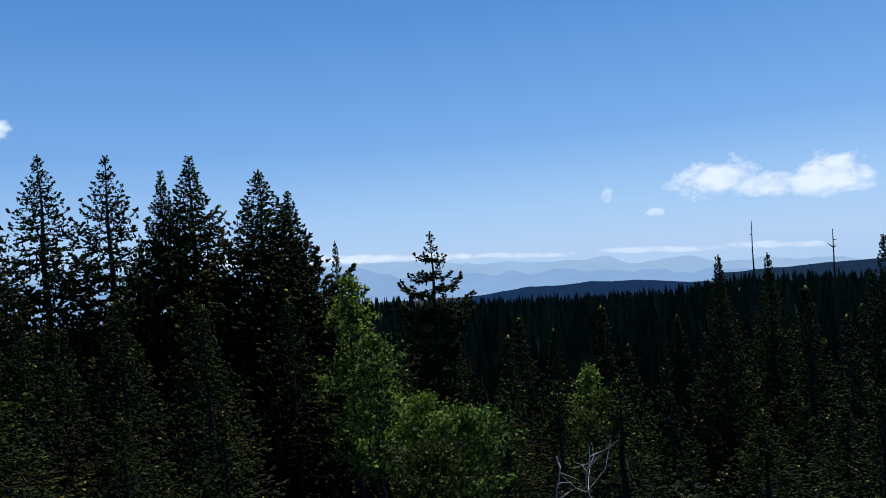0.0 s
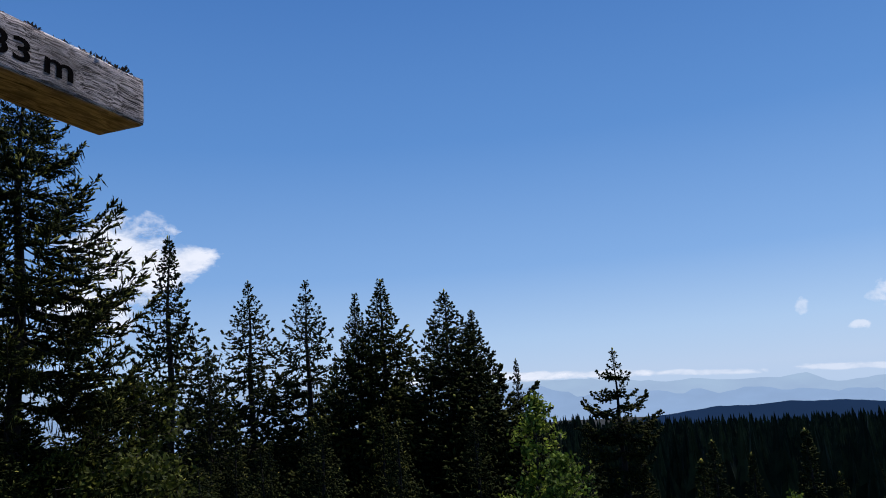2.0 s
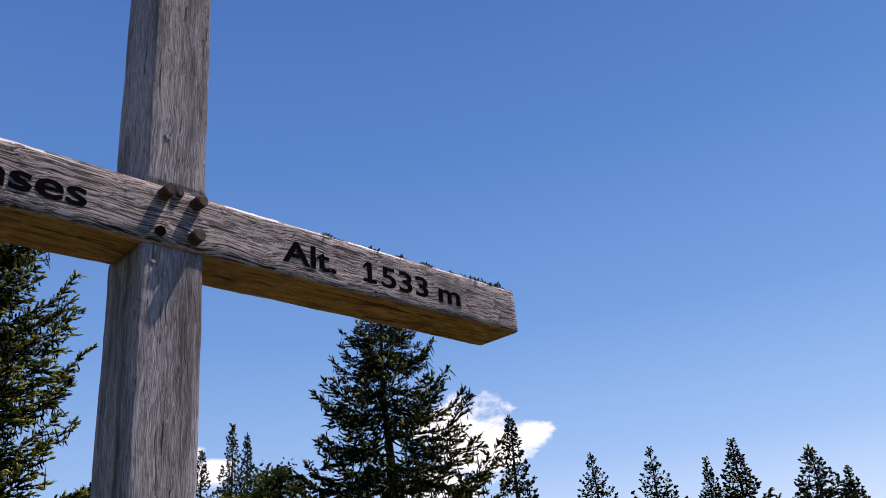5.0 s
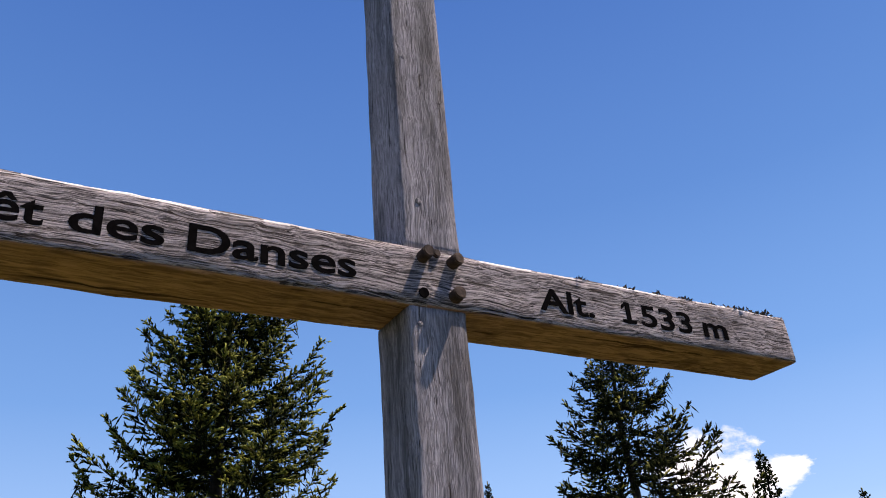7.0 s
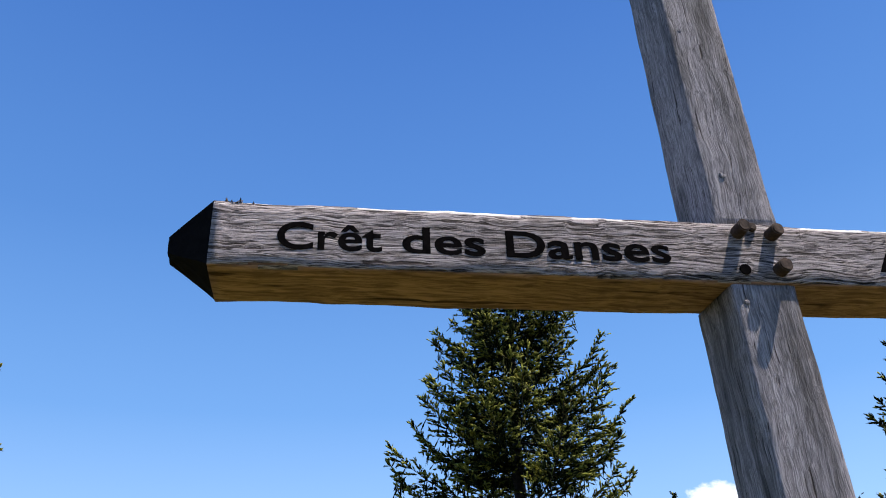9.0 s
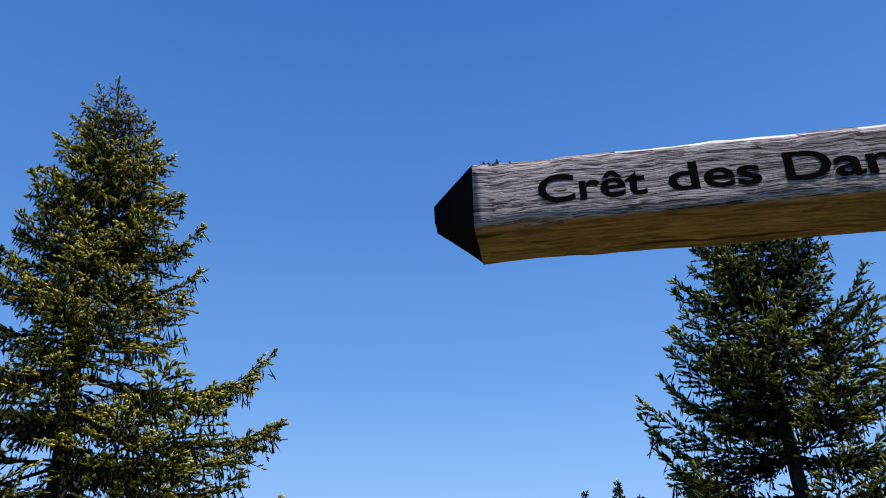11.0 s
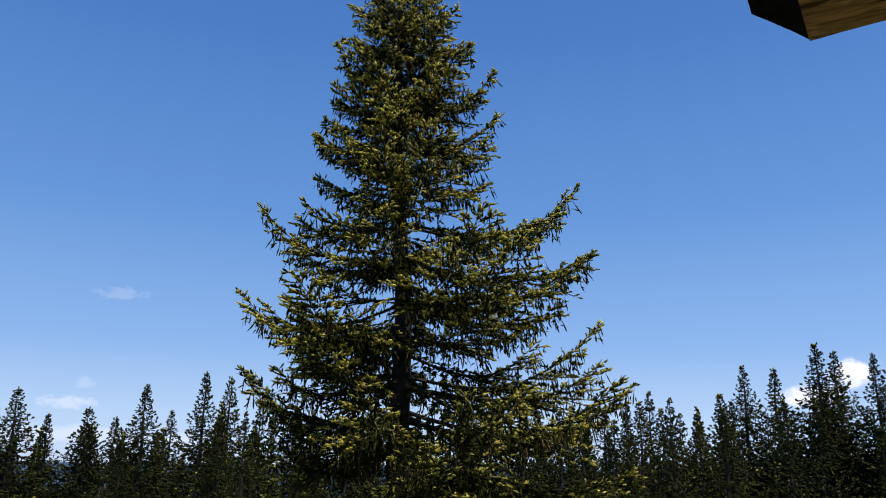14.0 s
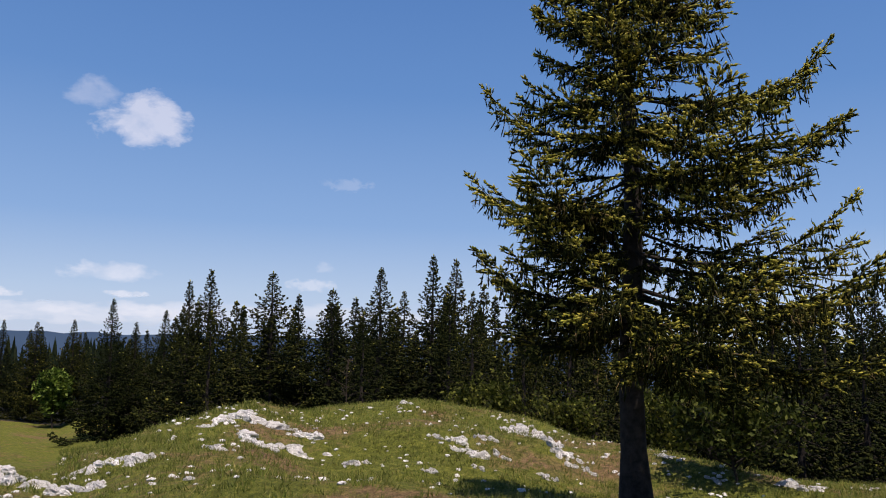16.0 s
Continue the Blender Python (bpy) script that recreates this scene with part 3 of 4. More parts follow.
# ---- trees ----
def tube(points, radii, sides=5):
    points = np.asarray(points, float)
    verts, faces = [], []
    for i, p in enumerate(points):
        d = points[min(i + 1, len(points) - 1)] - points[max(i - 1, 0)]
        d = d / (np.linalg.norm(d) + 1e-9)
        a = np.cross(d, (0.31, 0.52, 0.79) if abs(d[2]) > 0.7 else (0, 0, 1))
        a /= np.linalg.norm(a)
        b = np.cross(d, a)
        for k in range(sides):
            t = 2 * math.pi * k / sides
            verts.append(p + radii[i] * (a * math.cos(t) + b * math.sin(t)))
    for i in range(len(points) - 1):
        faces += [(i * sides + k, i * sides + (k + 1) % sides, (i + 1) * sides + (k + 1) % sides, (i + 1) * sides + k) for k in range(sides)]
    return verts, faces


def joined(pieces):
    verts, faces, off = [], [], 0
    for v, f in pieces:
        verts += list(v)
        faces += [tuple(i + off for i in q) for q in f]
        off += len(v)
    return verts, faces


def needle_mesh(name, starts, ends, thick, sort, brush, rng, mats):
    """Spruce shoots: a slim spindle of close needles round every twig, with single needles standing off it."""
    a = np.asarray(starts, float)
    d = np.asarray(ends, float) - a
    thick, sort = np.asarray(thick, float), np.asarray(sort, int)
    length = np.linalg.norm(d, axis=1) + 1e-6
    u = d / length[:, None]
    w = rng.normal(size=u.shape)
    w -= u * (w * u).sum(1, keepdims=True)
    w /= np.linalg.norm(w, axis=1, keepdims=True)
    v = np.cross(u, w)
    belly = a + d * rng.uniform(0.5, 0.85, len(a))[:, None]
    body = (thick * (0.62 if brush else 1.0))[:, None]
    rings = [belly + (w * math.cos(t) + v * math.sin(t)) * body for t in (0.0, 2.094, 4.189)]
    verts = np.stack([a, *rings, a + d], 1).reshape(-1, 3)
    pattern = np.array([(0, 2, 1), (0, 3, 2), (0, 1, 3), (4, 1, 2), (4, 2, 3), (4, 3, 1)])
    faces = (np.arange(len(a))[:, None, None] * 5 + pattern[None]).reshape(-1, 3)
    index = np.repeat(sort, 6)
    if brush:
        idx = np.repeat(np.arange(len(a)), np.clip(np.round(brush * length / (8 * thick)), 2, 2 * brush).astype(int))
        c = a[idx] + d[idx] * rng.uniform(0.0, 0.97, len(idx))[:, None]
        n = rng.normal(size=(len(idx), 3))
        n -= u[idx] * (n * u[idx]).sum(1, keepdims=True)
        n /= np.linalg.norm(n, axis=1, keepdims=True)
        side = np.cross(u[idx], n)
        grow = (thick[idx] * rng.uniform(1.2, 1.9, len(idx)))[:, None]
        blade = np.stack([c - side * grow * 0.16, c + side * grow * 0.16, c + (n * 0.8 + u[idx] * 0.8) * grow], 1).reshape(-1, 3)
        faces = np.concatenate([faces, len(verts) + np.arange(len(blade)).reshape(-1, 3)])
        verts = np.concatenate([verts, blade])
        index = np.concatenate([index, sort[idx]])
    me = bpy.data.meshes.new(name)
    me.vertices.add(len(verts))
    me.vertices.foreach_set("co", verts.astype(np.float32).ravel())
    me.loops.add(faces.size)
    me.loops.foreach_set("vertex_index", faces.astype(np.int32).ravel())
    me.polygons.add(len(faces))
    me.polygons.foreach_set("loop_start", np.arange(0, faces.size, 3, dtype=np.int32))
    for m in mats:
        me.materials.append(m)
    me.polygons.foreach_set("material_index", index.astype(np.int32))
    me.update(calc_edges=True)
    return me


def spruce_meshes(seed, tall, shape, bare=0.3, gap=0.4, per=7, grain=1.0, brush=6, rise=0.0, lift=0.3, hang=0.4, uneven=0.12, gone=0.0, lean=0.0,
                  side_az=0.0, side=0.0, fan=1.0, fresh=0.3, inner=0.15, sides=6, fill=1.0, dry=0.0, sag=0.10, plump=1.0):
    """Trunk, limbs and crown of a spruce standing at the origin. shape: (height as a share, reach in metres) from foot to top.
    Whorls of arched limbs with upturned tips, each a flat spray of branchlets with side shoots and hanging twigs."""
    rng = np.random.default_rng(seed)
    k = max(6, int(tall / 0.6))
    axis = [(lean * (i / k) ** 2 + 0.03 * math.sin(seed + i), 0.03 * math.cos(seed * 2 + i), tall * i / k) for i in range(k + 1)]
    girth = [max(0.008, 0.0175 * tall * (1 - i / k) ** 0.85 + (0.05 if i == 0 else 0)) for i in range(k + 1)]
    trunk = tube(axis, girth, max(6, sides + 4))
    limbs, starts, ends, thick, sort = [], [], [], [], []
    at, wide = [row[0] for row in shape], [row[1] for row in shape]
    r0, up_z = 0.017 * plump * grain ** 0.8, np.array([0.0, 0.0, 1.0])

    def shoot(p, way, ln, r, new_growth):
        starts.append(p)
        ends.append(p + way / (np.linalg.norm(way, axis=1, keepdims=True) + 1e-9) * ln[:, None])
        thick.append(r * rng.uniform(0.8, 1.25, len(p)))
        sort.append(new_growth)

    def vec(n, x, y, z):
        return np.stack([rng.normal(0, x, n), rng.normal(0, y, n), rng.uniform(z[0], z[1], n)], 1)

    def limb(zz, az, ln, f):
        up = rise + float(np.interp(f, (0, 0.3, 0.6, 0.85, 1), (-0.24, -0.16, -0.04, 0.08, 0.30))) + rng.normal(0, 0.09)
        out, lat = np.array([math.cos(az), math.sin(az), 0]), np.array([-math.sin(az), math.cos(az), 0])
        ts = np.linspace(0, 1, 9)[:, None]
        bow = sag * rng.uniform(0.5, 1.3)
        pts = np.array([lean * f * f, 0, zz]) + ln * (out * ts + lat * rng.normal(0, 0.10) * ts ** 2 + up_z * (up * ts - bow * np.sin(math.pi * ts) + lift * rng.uniform(0.6, 1.4) * ts ** 4))
        if ln > (0.3 if sides > 3 else 1.2):
            pick = range(9) if sides > 4 else (0, 4, 8)
            limbs.append(tube([pts[i] for i in pick], [max(0.004, 0.012 * ln ** 0.8 * (1 - i / 8)) for i in pick], 4 if sides > 4 else 3))

        def along(s):
            i = np.clip((s * 8).astype(int), 0, 7)
            step = pts[i + 1] - pts[i]
            return pts[i] + step * (s * 8 - i)[:, None], step / np.linalg.norm(step, axis=1, keepdims=True)

        # fewer pale tips low down: shade of the lower crown put into colour
        lit_fresh_share = fresh * float(np.interp(f, (0.2, 0.36, 0.55), (0.15, 0.5, 1.0)))
        small = min(1.0, 0.72 / grain ** 0.5 + 0.5 * ln / grain ** 0.5, 0.3 + 0.5 * (tall - zz) / grain ** 0.5)
        inn = inner if ln > 0.7 else 0.05
        nb = max(4, int(ln * (1 - inn) / (0.036 * grain ** 0.8) * fill * (1.35 if ln < 1.0 else 1.0)))
        s = inn + (1 - inn) * (np.arange(nb) + rng.random(nb)) / nb
        p, d = along(s)
        sg = np.where(np.arange(nb) % 2, 1.0, -1.0)[:, None]
        bl = fan * (0.05 * grain ** 0.6 * small + 0.44 * ln ** 0.8 * (1 - s) ** 0.7 * np.clip((s - inn) / 0.3 + 0.35, 0, 1)) * rng.uniform(0.55, 1.2, nb)
        way = d * rng.uniform(0.5, 1.0, (nb, 1)) + lat * sg * rng.uniform(0.5, 1.0, (nb, 1)) + up_z * rng.uniform(-0.40, 0.06, (nb, 1))
        way /= np.linalg.norm(way, axis=1, keepdims=True)
        shoot(p, way, bl, np.full(nb, r0 * 0.6 * small), np.where(rng.random(nb) < dry, 2, 0))
        # side shoots, lighter towards the tips
        m = np.maximum(1, np.ceil(bl / (0.024 * grain ** 0.85) * fill)).astype(int)
        idx = np.repeat(np.arange(nb), m)
        t = rng.uniform(0.08, 1.0, len(idx))
        q = p[idx] + way[idx] * (bl[idx] * t)[:, None]
        lateral = np.cross(way[idx], up_z)
        turn = way[idx] * rng.uniform(0.7, 1.1, (len(idx), 1)) + lateral * rng.choice((-1.0, 1.0), (len(idx), 1)) * rng.uniform(0.2, 0.7, (len(idx), 1)) + up_z * rng.uniform(-0.12, 0.5, (len(idx), 1))
        young = rng.random(len(idx)) < lit_fresh_share * np.clip(1.8 * t * np.clip(s[idx] * 1.5, 0, 1) - 0.35, 0, 1) * 1.6
        shoot(q, turn, rng.uniform(0.035, 0.085, len(idx)) * grain ** 0.8 * small, np.full(len(idx), r0 * small), young.astype(int))
        # hanging twigs
        hung = rng.poisson(hang * np.clip(bl / 0.12, 0.3, 3.0) / grain ** 0.4)
        idx = np.repeat(np.arange(nb), hung)
        if len(idx):
            t = rng.uniform(0.05, 1.0, len(idx))
            q = p[idx] + way[idx] * (bl[idx] * t)[:, None]
            ln2 = rng.uniform(0.08, 0.22, len(idx)) * grain ** 0.6 * min(1.0, 0.5 + 0.4 * ln)
            fall = vec(len(idx), 0.22, 0.22, (-1.2, -0.8)) + way[idx] * 0.2
            bare_twig = np.where(rng.random(len(idx)) < dry * (1.6 - s[idx]), 2, 0)
            shoot(q, fall, ln2, np.full(len(idx), r0 * 0.75 * small) * np.where(bare_twig == 2, 0.45, 1.0), bare_twig)
            shoot(q - up_z * (ln2 * 0.5)[:, None], fall + vec(len(idx), 0.7, 0.7, (-0.2, 0.4)), ln2 * 0.45, np.full(len(idx), r0 * 0.8 * small) * np.where(bare_twig == 2, 0.4, 1.0), bare_twig)
        # short shoots on the limb itself and a tuft at its tip
        n = max(2, int(ln / (0.045 * grain ** 0.9) * fill))
        p, d = along(inn * 0.7 + (1 - inn * 0.7) * rng.random(n))
        shoot(p, d * 0.6 + vec(n, 0.5, 0.5, (-0.5, 0.9)), rng.uniform(0.05, 0.10, n) * grain ** 0.8 * small, np.full(n, r0 * small), (rng.random(n) < lit_fresh_share * 0.8).astype(int))
        n = 6
        p, d = along(rng.uniform(0.93, 0.999, n))
        shoot(p, d + vec(n, 0.4, 0.4, (-0.15, 0.5)), rng.uniform(0.05, 0.10, n) * grain ** 0.8 * small, np.full(n, r0 * small), (rng.random(n) < lit_fresh_share * 1.7).astype(int))

    z, widest = max(bare, 0.3), max(wide)
    while z < tall - 0.10:
        f = z / tall
        reach = float(np.interp(f, at, wide))
        reach = max(0.04, reach - min(0.07 * grain ** 0.8, 0.38 * reach))    # the shoots overhang the limb
        n = per if reach > 0.4 else 5
        turn = rng.uniform(0, 6.28)
        for j in range(n):
            if rng.random() < gone:
                continue
            az = turn + 6.283 * j / n + rng.normal(0, 0.22)
            ln = reach * min(1.13, max(0.6, 1 + rng.normal(0, uneven))) * (1 + side * math.cos(az - side_az) * min(1.0, 2.2 * (1 - f)))
            limb(z + rng.normal(0, 0.12) * gap, az, max(0.08, ln), f)
        z += gap * (0.30 + 0.70 * min(1.0, 1.4 * reach / widest)) * rng.uniform(0.8, 1.2)
    top = np.array([[lean, 0, tall * 0.965], [lean, 0, tall - 0.12 * grain ** 0.5]])
    shoot(top, np.array([[0, 0, 1.0], [0.05, 0, 1.0]]), np.array([tall * 0.035, 0.14 * grain ** 0.5]), np.full(2, r0 * 0.6), np.array([0, 1]))
    crown = needle_mesh("crown", np.concatenate(starts), np.concatenate(ends), np.concatenate(thick), np.concatenate(sort), brush, rng, (NEEDLES, FRESH_LIT, DRY))
    return mesh_of("trunk", *trunk, BARK, True), mesh_of("branchwork", *joined(limbs), BARK, True), crown


def spruce(meshes, x, y, z, turn, scale, label, group="spruces on the slope", name="spruce"):
    root = thing(name, pose(x, y, z, 0, 0, turn) @ Matrix.Scale(scale, 4), label, "tree", group)
    for n, me in zip(("trunk", "branchwork", "crown"), meshes):
        ob = part_mesh(n, me, root)
        if n != "trunk":
            ob["kind"] = "stuff"
    return root


def stand(x, y, sink=0.15):
    return height(x, y) - sink


# the spruce beside the summit mound
ux, uy = -7.4, -5.2
uz = stand(ux, uy, 0.05)
spruce(spruce_meshes(12, 8.10 - uz, ((0.0, 1.8), (0.2, 2.1), (0.32, 2.25), (0.47, 1.9), (0.56, 1.48), (0.62, 1.15), (0.75, 0.86), (0.82, 0.72), (0.91, 0.46), (0.97, 0.22), (1.0, 0.06)),
                     1.9, 0.44, 8, 1.12, 3, rise=0.03, lift=0.20, hang=0.9, uneven=0.17, fan=1.15, sag=0.06, fill=1.0, plump=1.1, lean=0.22, side_az=3.14, side=0.18, fresh=1.5, dry=0.16), ux, uy, uz, -55, 1.0,
       "tall sunlit spruce with upturned branch tips on the summit meadow", "summit spruces")
# the two behind the cross
qx, qy = -10.3, 2.5
qz = stand(qx, qy)
spruce(spruce_meshes(23, 7.85 - qz, ((0.0, 2.1), (0.25, 2.05), (0.45, 1.75), (0.65, 1.3), (0.8, 0.95), (0.92, 0.5), (1.0, 0.06)),
                     0.9, 0.42, 9, 1.75, 4, rise=0.16, lift=0.22, hang=0.4, uneven=0.13, fresh=0.9, dry=0.05, plump=0.88, fill=1.35), qx, qy, qz, 70, 1.0,
       "dense green spruce standing behind the wooden cross", "summit spruces")
px, py = -10.3, 9.5
pz = stand(px, py)
spruce(spruce_meshes(37, 7.45 - pz, ((0.0, 3.0), (0.35, 2.65), (0.55, 1.95), (0.75, 1.2), (0.9, 0.5), (1.0, 0.05)),
                     0.9, 0.50, 9, 2.15, 4, rise=-0.03, lift=0.26, hang=0.35, uneven=0.18, fresh=0.15, dry=0.04, plump=0.95, fill=1.3), px, py, pz, 10, 1.0,
       "dark spruce with spreading layered branches on the slope", "summit spruces")


# middle-distance spruces: a few forms, planted again and again
def cone(base, slope=1.0, tip=0.05):
    """A crown's outline: slope over 1 keeps it slender towards the top."""
    return tuple((f, tip + (base - tip) * (1 - f) ** slope) for f in (0.0, 0.15, 0.3, 0.45, 0.6, 0.72, 0.82, 0.9, 0.96, 1.0))


MID = [spruce_meshes(101 + k, 10.0, cone(rad, bl), 0.3, 0.46, 7, 3.0, 0, ri, 0.22, 0.35, 0.14, gone, sides=4, fresh=0.02, fill=0.65, plump=1.35) for k, (rad, bl, ri, gone) in
       enumerate(((3.5, 1.0, -0.08, 0.0), (3.2, 1.08, -0.02, 0.0), (3.7, 0.95, -0.1, 0.0), (3.4, 1.0, -0.05, 0.0)))]
DENSE = [spruce_meshes(121 + k, 12.0, cone(5.0, bl), 0.3, 0.42, 9, 3.0, 0, 0.04, 0.25, 0.4, 0.16, sides=4, fresh=0.015, fill=0.65, plump=1.3, side=sd, side_az=0.0) for k, (bl, sd) in enumerate(((1.02, 0.0), (0.95, 0.25)))]
NEAR = [spruce_meshes(151 + k, 8.0, cone(rad, bl), 0.3, 0.50, 7, 4.6, 0, 0.0, 0.2, 0.3, 0.14, sides=3, fresh=0.015, fill=0.5, plump=1.4) for k, (rad, bl) in enumerate(((2.5, 0.9), (2.8, 0.85)))]
SPARSE = [spruce_meshes(131 + k, 13.0, ((0.0, 2.6), (0.4, 2.2), (0.65, 1.75), (0.8, 1.15), (0.92, 0.5), (1.0, 0.05)), 0.6, 0.50, 7, 2.9, 0, -0.04, 0.25, 0.22, 0.1, 0.03, sides=4, fresh=0.01, fan=0.9, fill=0.7, plump=1.4) for k in range(2)]
LAYERED = [spruce_meshes(141, 13.0, ((0.0, 1.0), (0.6, 1.2), (0.75, 1.55), (0.82, 1.3), (0.9, 0.75), (0.94, 0.4), (1.0, 0.05)), 4.0, 0.62, 10, 2.6, 0, -0.12, 0.28, 0.2, 0.2, 0.08, sides=4, fresh=0.01, fill=0.9, plump=1.7)]
LOW = [spruce_meshes(161 + k, 10.0, cone(rad, bl), 0.3, 0.62, 7, 6.0, 0, -0.04, 0.2, 0.3, 0.14, sides=3, fresh=0.015, fill=0.42, plump=1.6) for k, (rad, bl) in enumerate(((3.5, 1.0), (3.1, 1.08), (3.7, 0.95), (3.4, 1.0)))]

FORMS = {"g0": (LAYERED[0], 13.0), "d0": (DENSE[0], 12.0), "d1": (DENSE[1], 12.0)} | {"n%d" % k: (ms, 8.0) for k, ms in enumerate(NEAR)} | {"m%d" % k: (ms, 10.0) for k, ms in enumerate(MID)} | {"s%d" % k: (ms, 13.0) for k, ms in enumerate(SPARSE)} | {"l%d" % k: (ms, 10.0) for k, ms in enumerate(LOW)}


def plant(kind, x, y, top, turn, label, wide=1.0, group="spruces on the slope"):
    z = stand(x, y)
    ms, full = kind
    s = (top - z) / full
    ob = spruce(ms, x, y, z, turn, 1.0, label, group)
    ob.scale = (s * wide, s * wide, s)
    return ob


PLAN = [  # form, x, y, top, width
    ("m1", -23.68, 29.84, 9.23, 1.15), ("s1", -19.7, 30.26, 6.72, 1.1), ("s0", -16.58, 29.82, 6.29, 1.1),
    ("d0", -11.68, 26.69, 5.49, 1.2), ("d0", -12.6, 26.4, 5.02, 0.85), ("d1", -9.17, 26.6, 4.85, 1.2), ("d0", -8.3, 26.9, 4.0, 1.1), ("m1", -10.4, 40.85, 2.57, 0.7),
    ("g0", -4.66, 35.86, 2.55, 1.15), ("m1", 7.4, 33.84, 0.64, 0.9), ("m1", 10.29, 37.24, 0.48, 0.9), ("m0", 13.87, 33.91, 0.92, 0.9),
    ("m0", -22.07, 13.68, 7.19, 0.8), ("m3", -20.8, 11.9, 6.05, 0.9), ("m1", -22.66, 14.61, 7.13, 0.8), ("m0", -22.74, 10.43, 6.41, 0.9), ("m2", -17.55, 24.3, 3.47, 1.0)]
WEST = [("m0", -49.37, -9.17, 7.39), ("m1", -47.66, -7.22, 7.05), ("m0", -39.97, -4.22, 7.13), ("m3", -42.02, -3.64, 7.04), ("m1", -40.12, -1.93, 6.63),
        ("m3", -38.15, -0.98, 7.08), ("m0", -34.14, 0.57, 7.27), ("m1", -30.08, 1.65, 7.0), ("m2", -30.03, 2.38, 6.43),
        ("m1", -15.03, -58.63, 2.15), ("m0", -14.71, -50.43, 1.96), ("m1", -15.32, -46.04, 2.13), ("m1", -12.88, -34.18, 2.93), ("m3", -14.52, -35.68, 1.96),
        ("m0", -14.84, -33.37, 2.45), ("m1", -13.94, -29.38, 3.58), ("m0", -13.73, -27.25, 3.84), ("m2", -15.15, -25.32, 3.82), ("m1", -18.69, -29.0, 3.29),
        ("m2", -17.54, -24.94, 3.34), ("m1", -21.86, -29.22, 3.34), ("m0", -17.72, -22.3, 3.97), ("m3", -21.62, -25.56, 3.48), ("m1", -19.8, -21.82, 4.64), ("m3", -21.81, -22.67, 4.69)]
rnd = random.Random(5)
for form, x, y, top, wide in PLAN:
    plant(FORMS[form], x, y, top, rnd.uniform(0, 360), {"m": "dark spruce with ragged branches on the shaded slope", "s": "tall thin sparse spruce standing above the slope", "d": "dense dark spruce with a thick crown", "g": "spruce with a layered crown rising over the forest"}[form[0]], wide)
for form, x, y, top in WEST:
    plant(FORMS[form], x, y, top, rnd.uniform(0, 360), "sunlit spruce at the edge of the wood", rnd.uniform(1.05, 1.3), "spruces at the wood's edge")

# the wood: trees that can be told apart, spaced by throwing darts
LEAFY = [(13.9, 22), (11.6, 20.5), (8.6, 17), (6, 16.5), (9.5, 15), (-3.2, 30), (-4, 28.5), (-2.9, 15.5), (-0.8, 15.2), (12.5, 17.5), (11.5, 13), (7, 12), (-3, 24), (14, 19)]
taken = [place(*spot) for spot in LEAFY] + [(row[1], row[2]) for row in PLAN + WEST] + [(ux, uy), (qx, qy), (px, py)]


def free_spot(x, y, gap):
    return all((x - a) ** 2 + (y - b) ** 2 > gap * gap for a, b in taken)


def scatter(count, az0, az1, r0, r1, gap, low, forms, label, group, wide=(0.9, 1.2)):
    """Trees whose tops reach low(az) degrees, give or take."""
    done = tries = 0
    while done < count and tries < count * 40:
        tries += 1
        az, r = rnd.uniform(az0, az1), math.sqrt(rnd.uniform(r0 * r0, r1 * r1))
        x, y = place(az, r)
        if not free_spot(x, y, gap):
            continue
        top = 1.55 + r * math.tan(radians(low(az, r) - abs(rnd.gauss(0, 1.3))))
        z = height(x, y)
        if not 2.2 < top - z < 17:
            continue
        taken.append((x, y))
        plant(forms[rnd.choice(sorted(forms))], x, y, top, rnd.uniform(0, 360), label, rnd.uniform(*wide) * (1.5 if top - z < 4 else 1.0), group)
        done += 1


near_forms = {k: v for k, v in FORMS.items() if k[0] == "n"}
low_forms = {k: v for k, v in FORMS.items() if k[0] == "l"}
scatter(12, 15, 60, 10, 15, 1.7, lambda a, r: -9.0 if a < 35 else -4.0, near_forms, "dark spruce crowding the steep slope", "spruces on the slope", (1.0, 1.3))
scatter(9, -26, 4, 10, 15, 2.0, lambda a, r: -14.0, near_forms, "dark spruce crowding the steep slope", "spruces on the slope", (1.0, 1.3))
scatter(30, 16, 62, 15, 27, 2.0, lambda a, r: -1.5 if a < 40 else 1.5, near_forms, "dark spruce crowding the steep slope", "spruces on the slope")
scatter(16, -26, 16, 15, 27, 2.4, lambda a, r: -9.0 if a < 6 else -6.5, near_forms, "dark spruce crowding the steep slope", "spruces on the slope")
scatter(56, -30, 66, 28, 58, 2.6, lambda a, r: -4.2 + 0.05 * max(0, a) + 0.03 * max(0, -a - 8) * 2, low_forms, "dark spruce in the dense wood below", "spruces of the wood below")
scatter(38, 62, 110, 26, 62, 2.6, lambda a, r: 5.2 if a > 80 else 6.5, low_forms, "spruce in the wood behind the summit", "spruces of the upper wood")
scatter(42, 108, 137, 22.5, 60, 2.4, lambda a, r: 4.0, low_forms, "spruce in the wood behind the summit", "spruces of the upper wood")
scatter(12, 98, 118, 24, 46, 2.0, lambda a, r: 4.4, low_forms, "spruce in the wood behind the summit", "spruces of the upper wood")
scatter(28, 137, 156, 24, 55, 2.2, lambda a, r: 2.4, low_forms, "spruce in the wood behind the summit", "spruces of the upper wood")
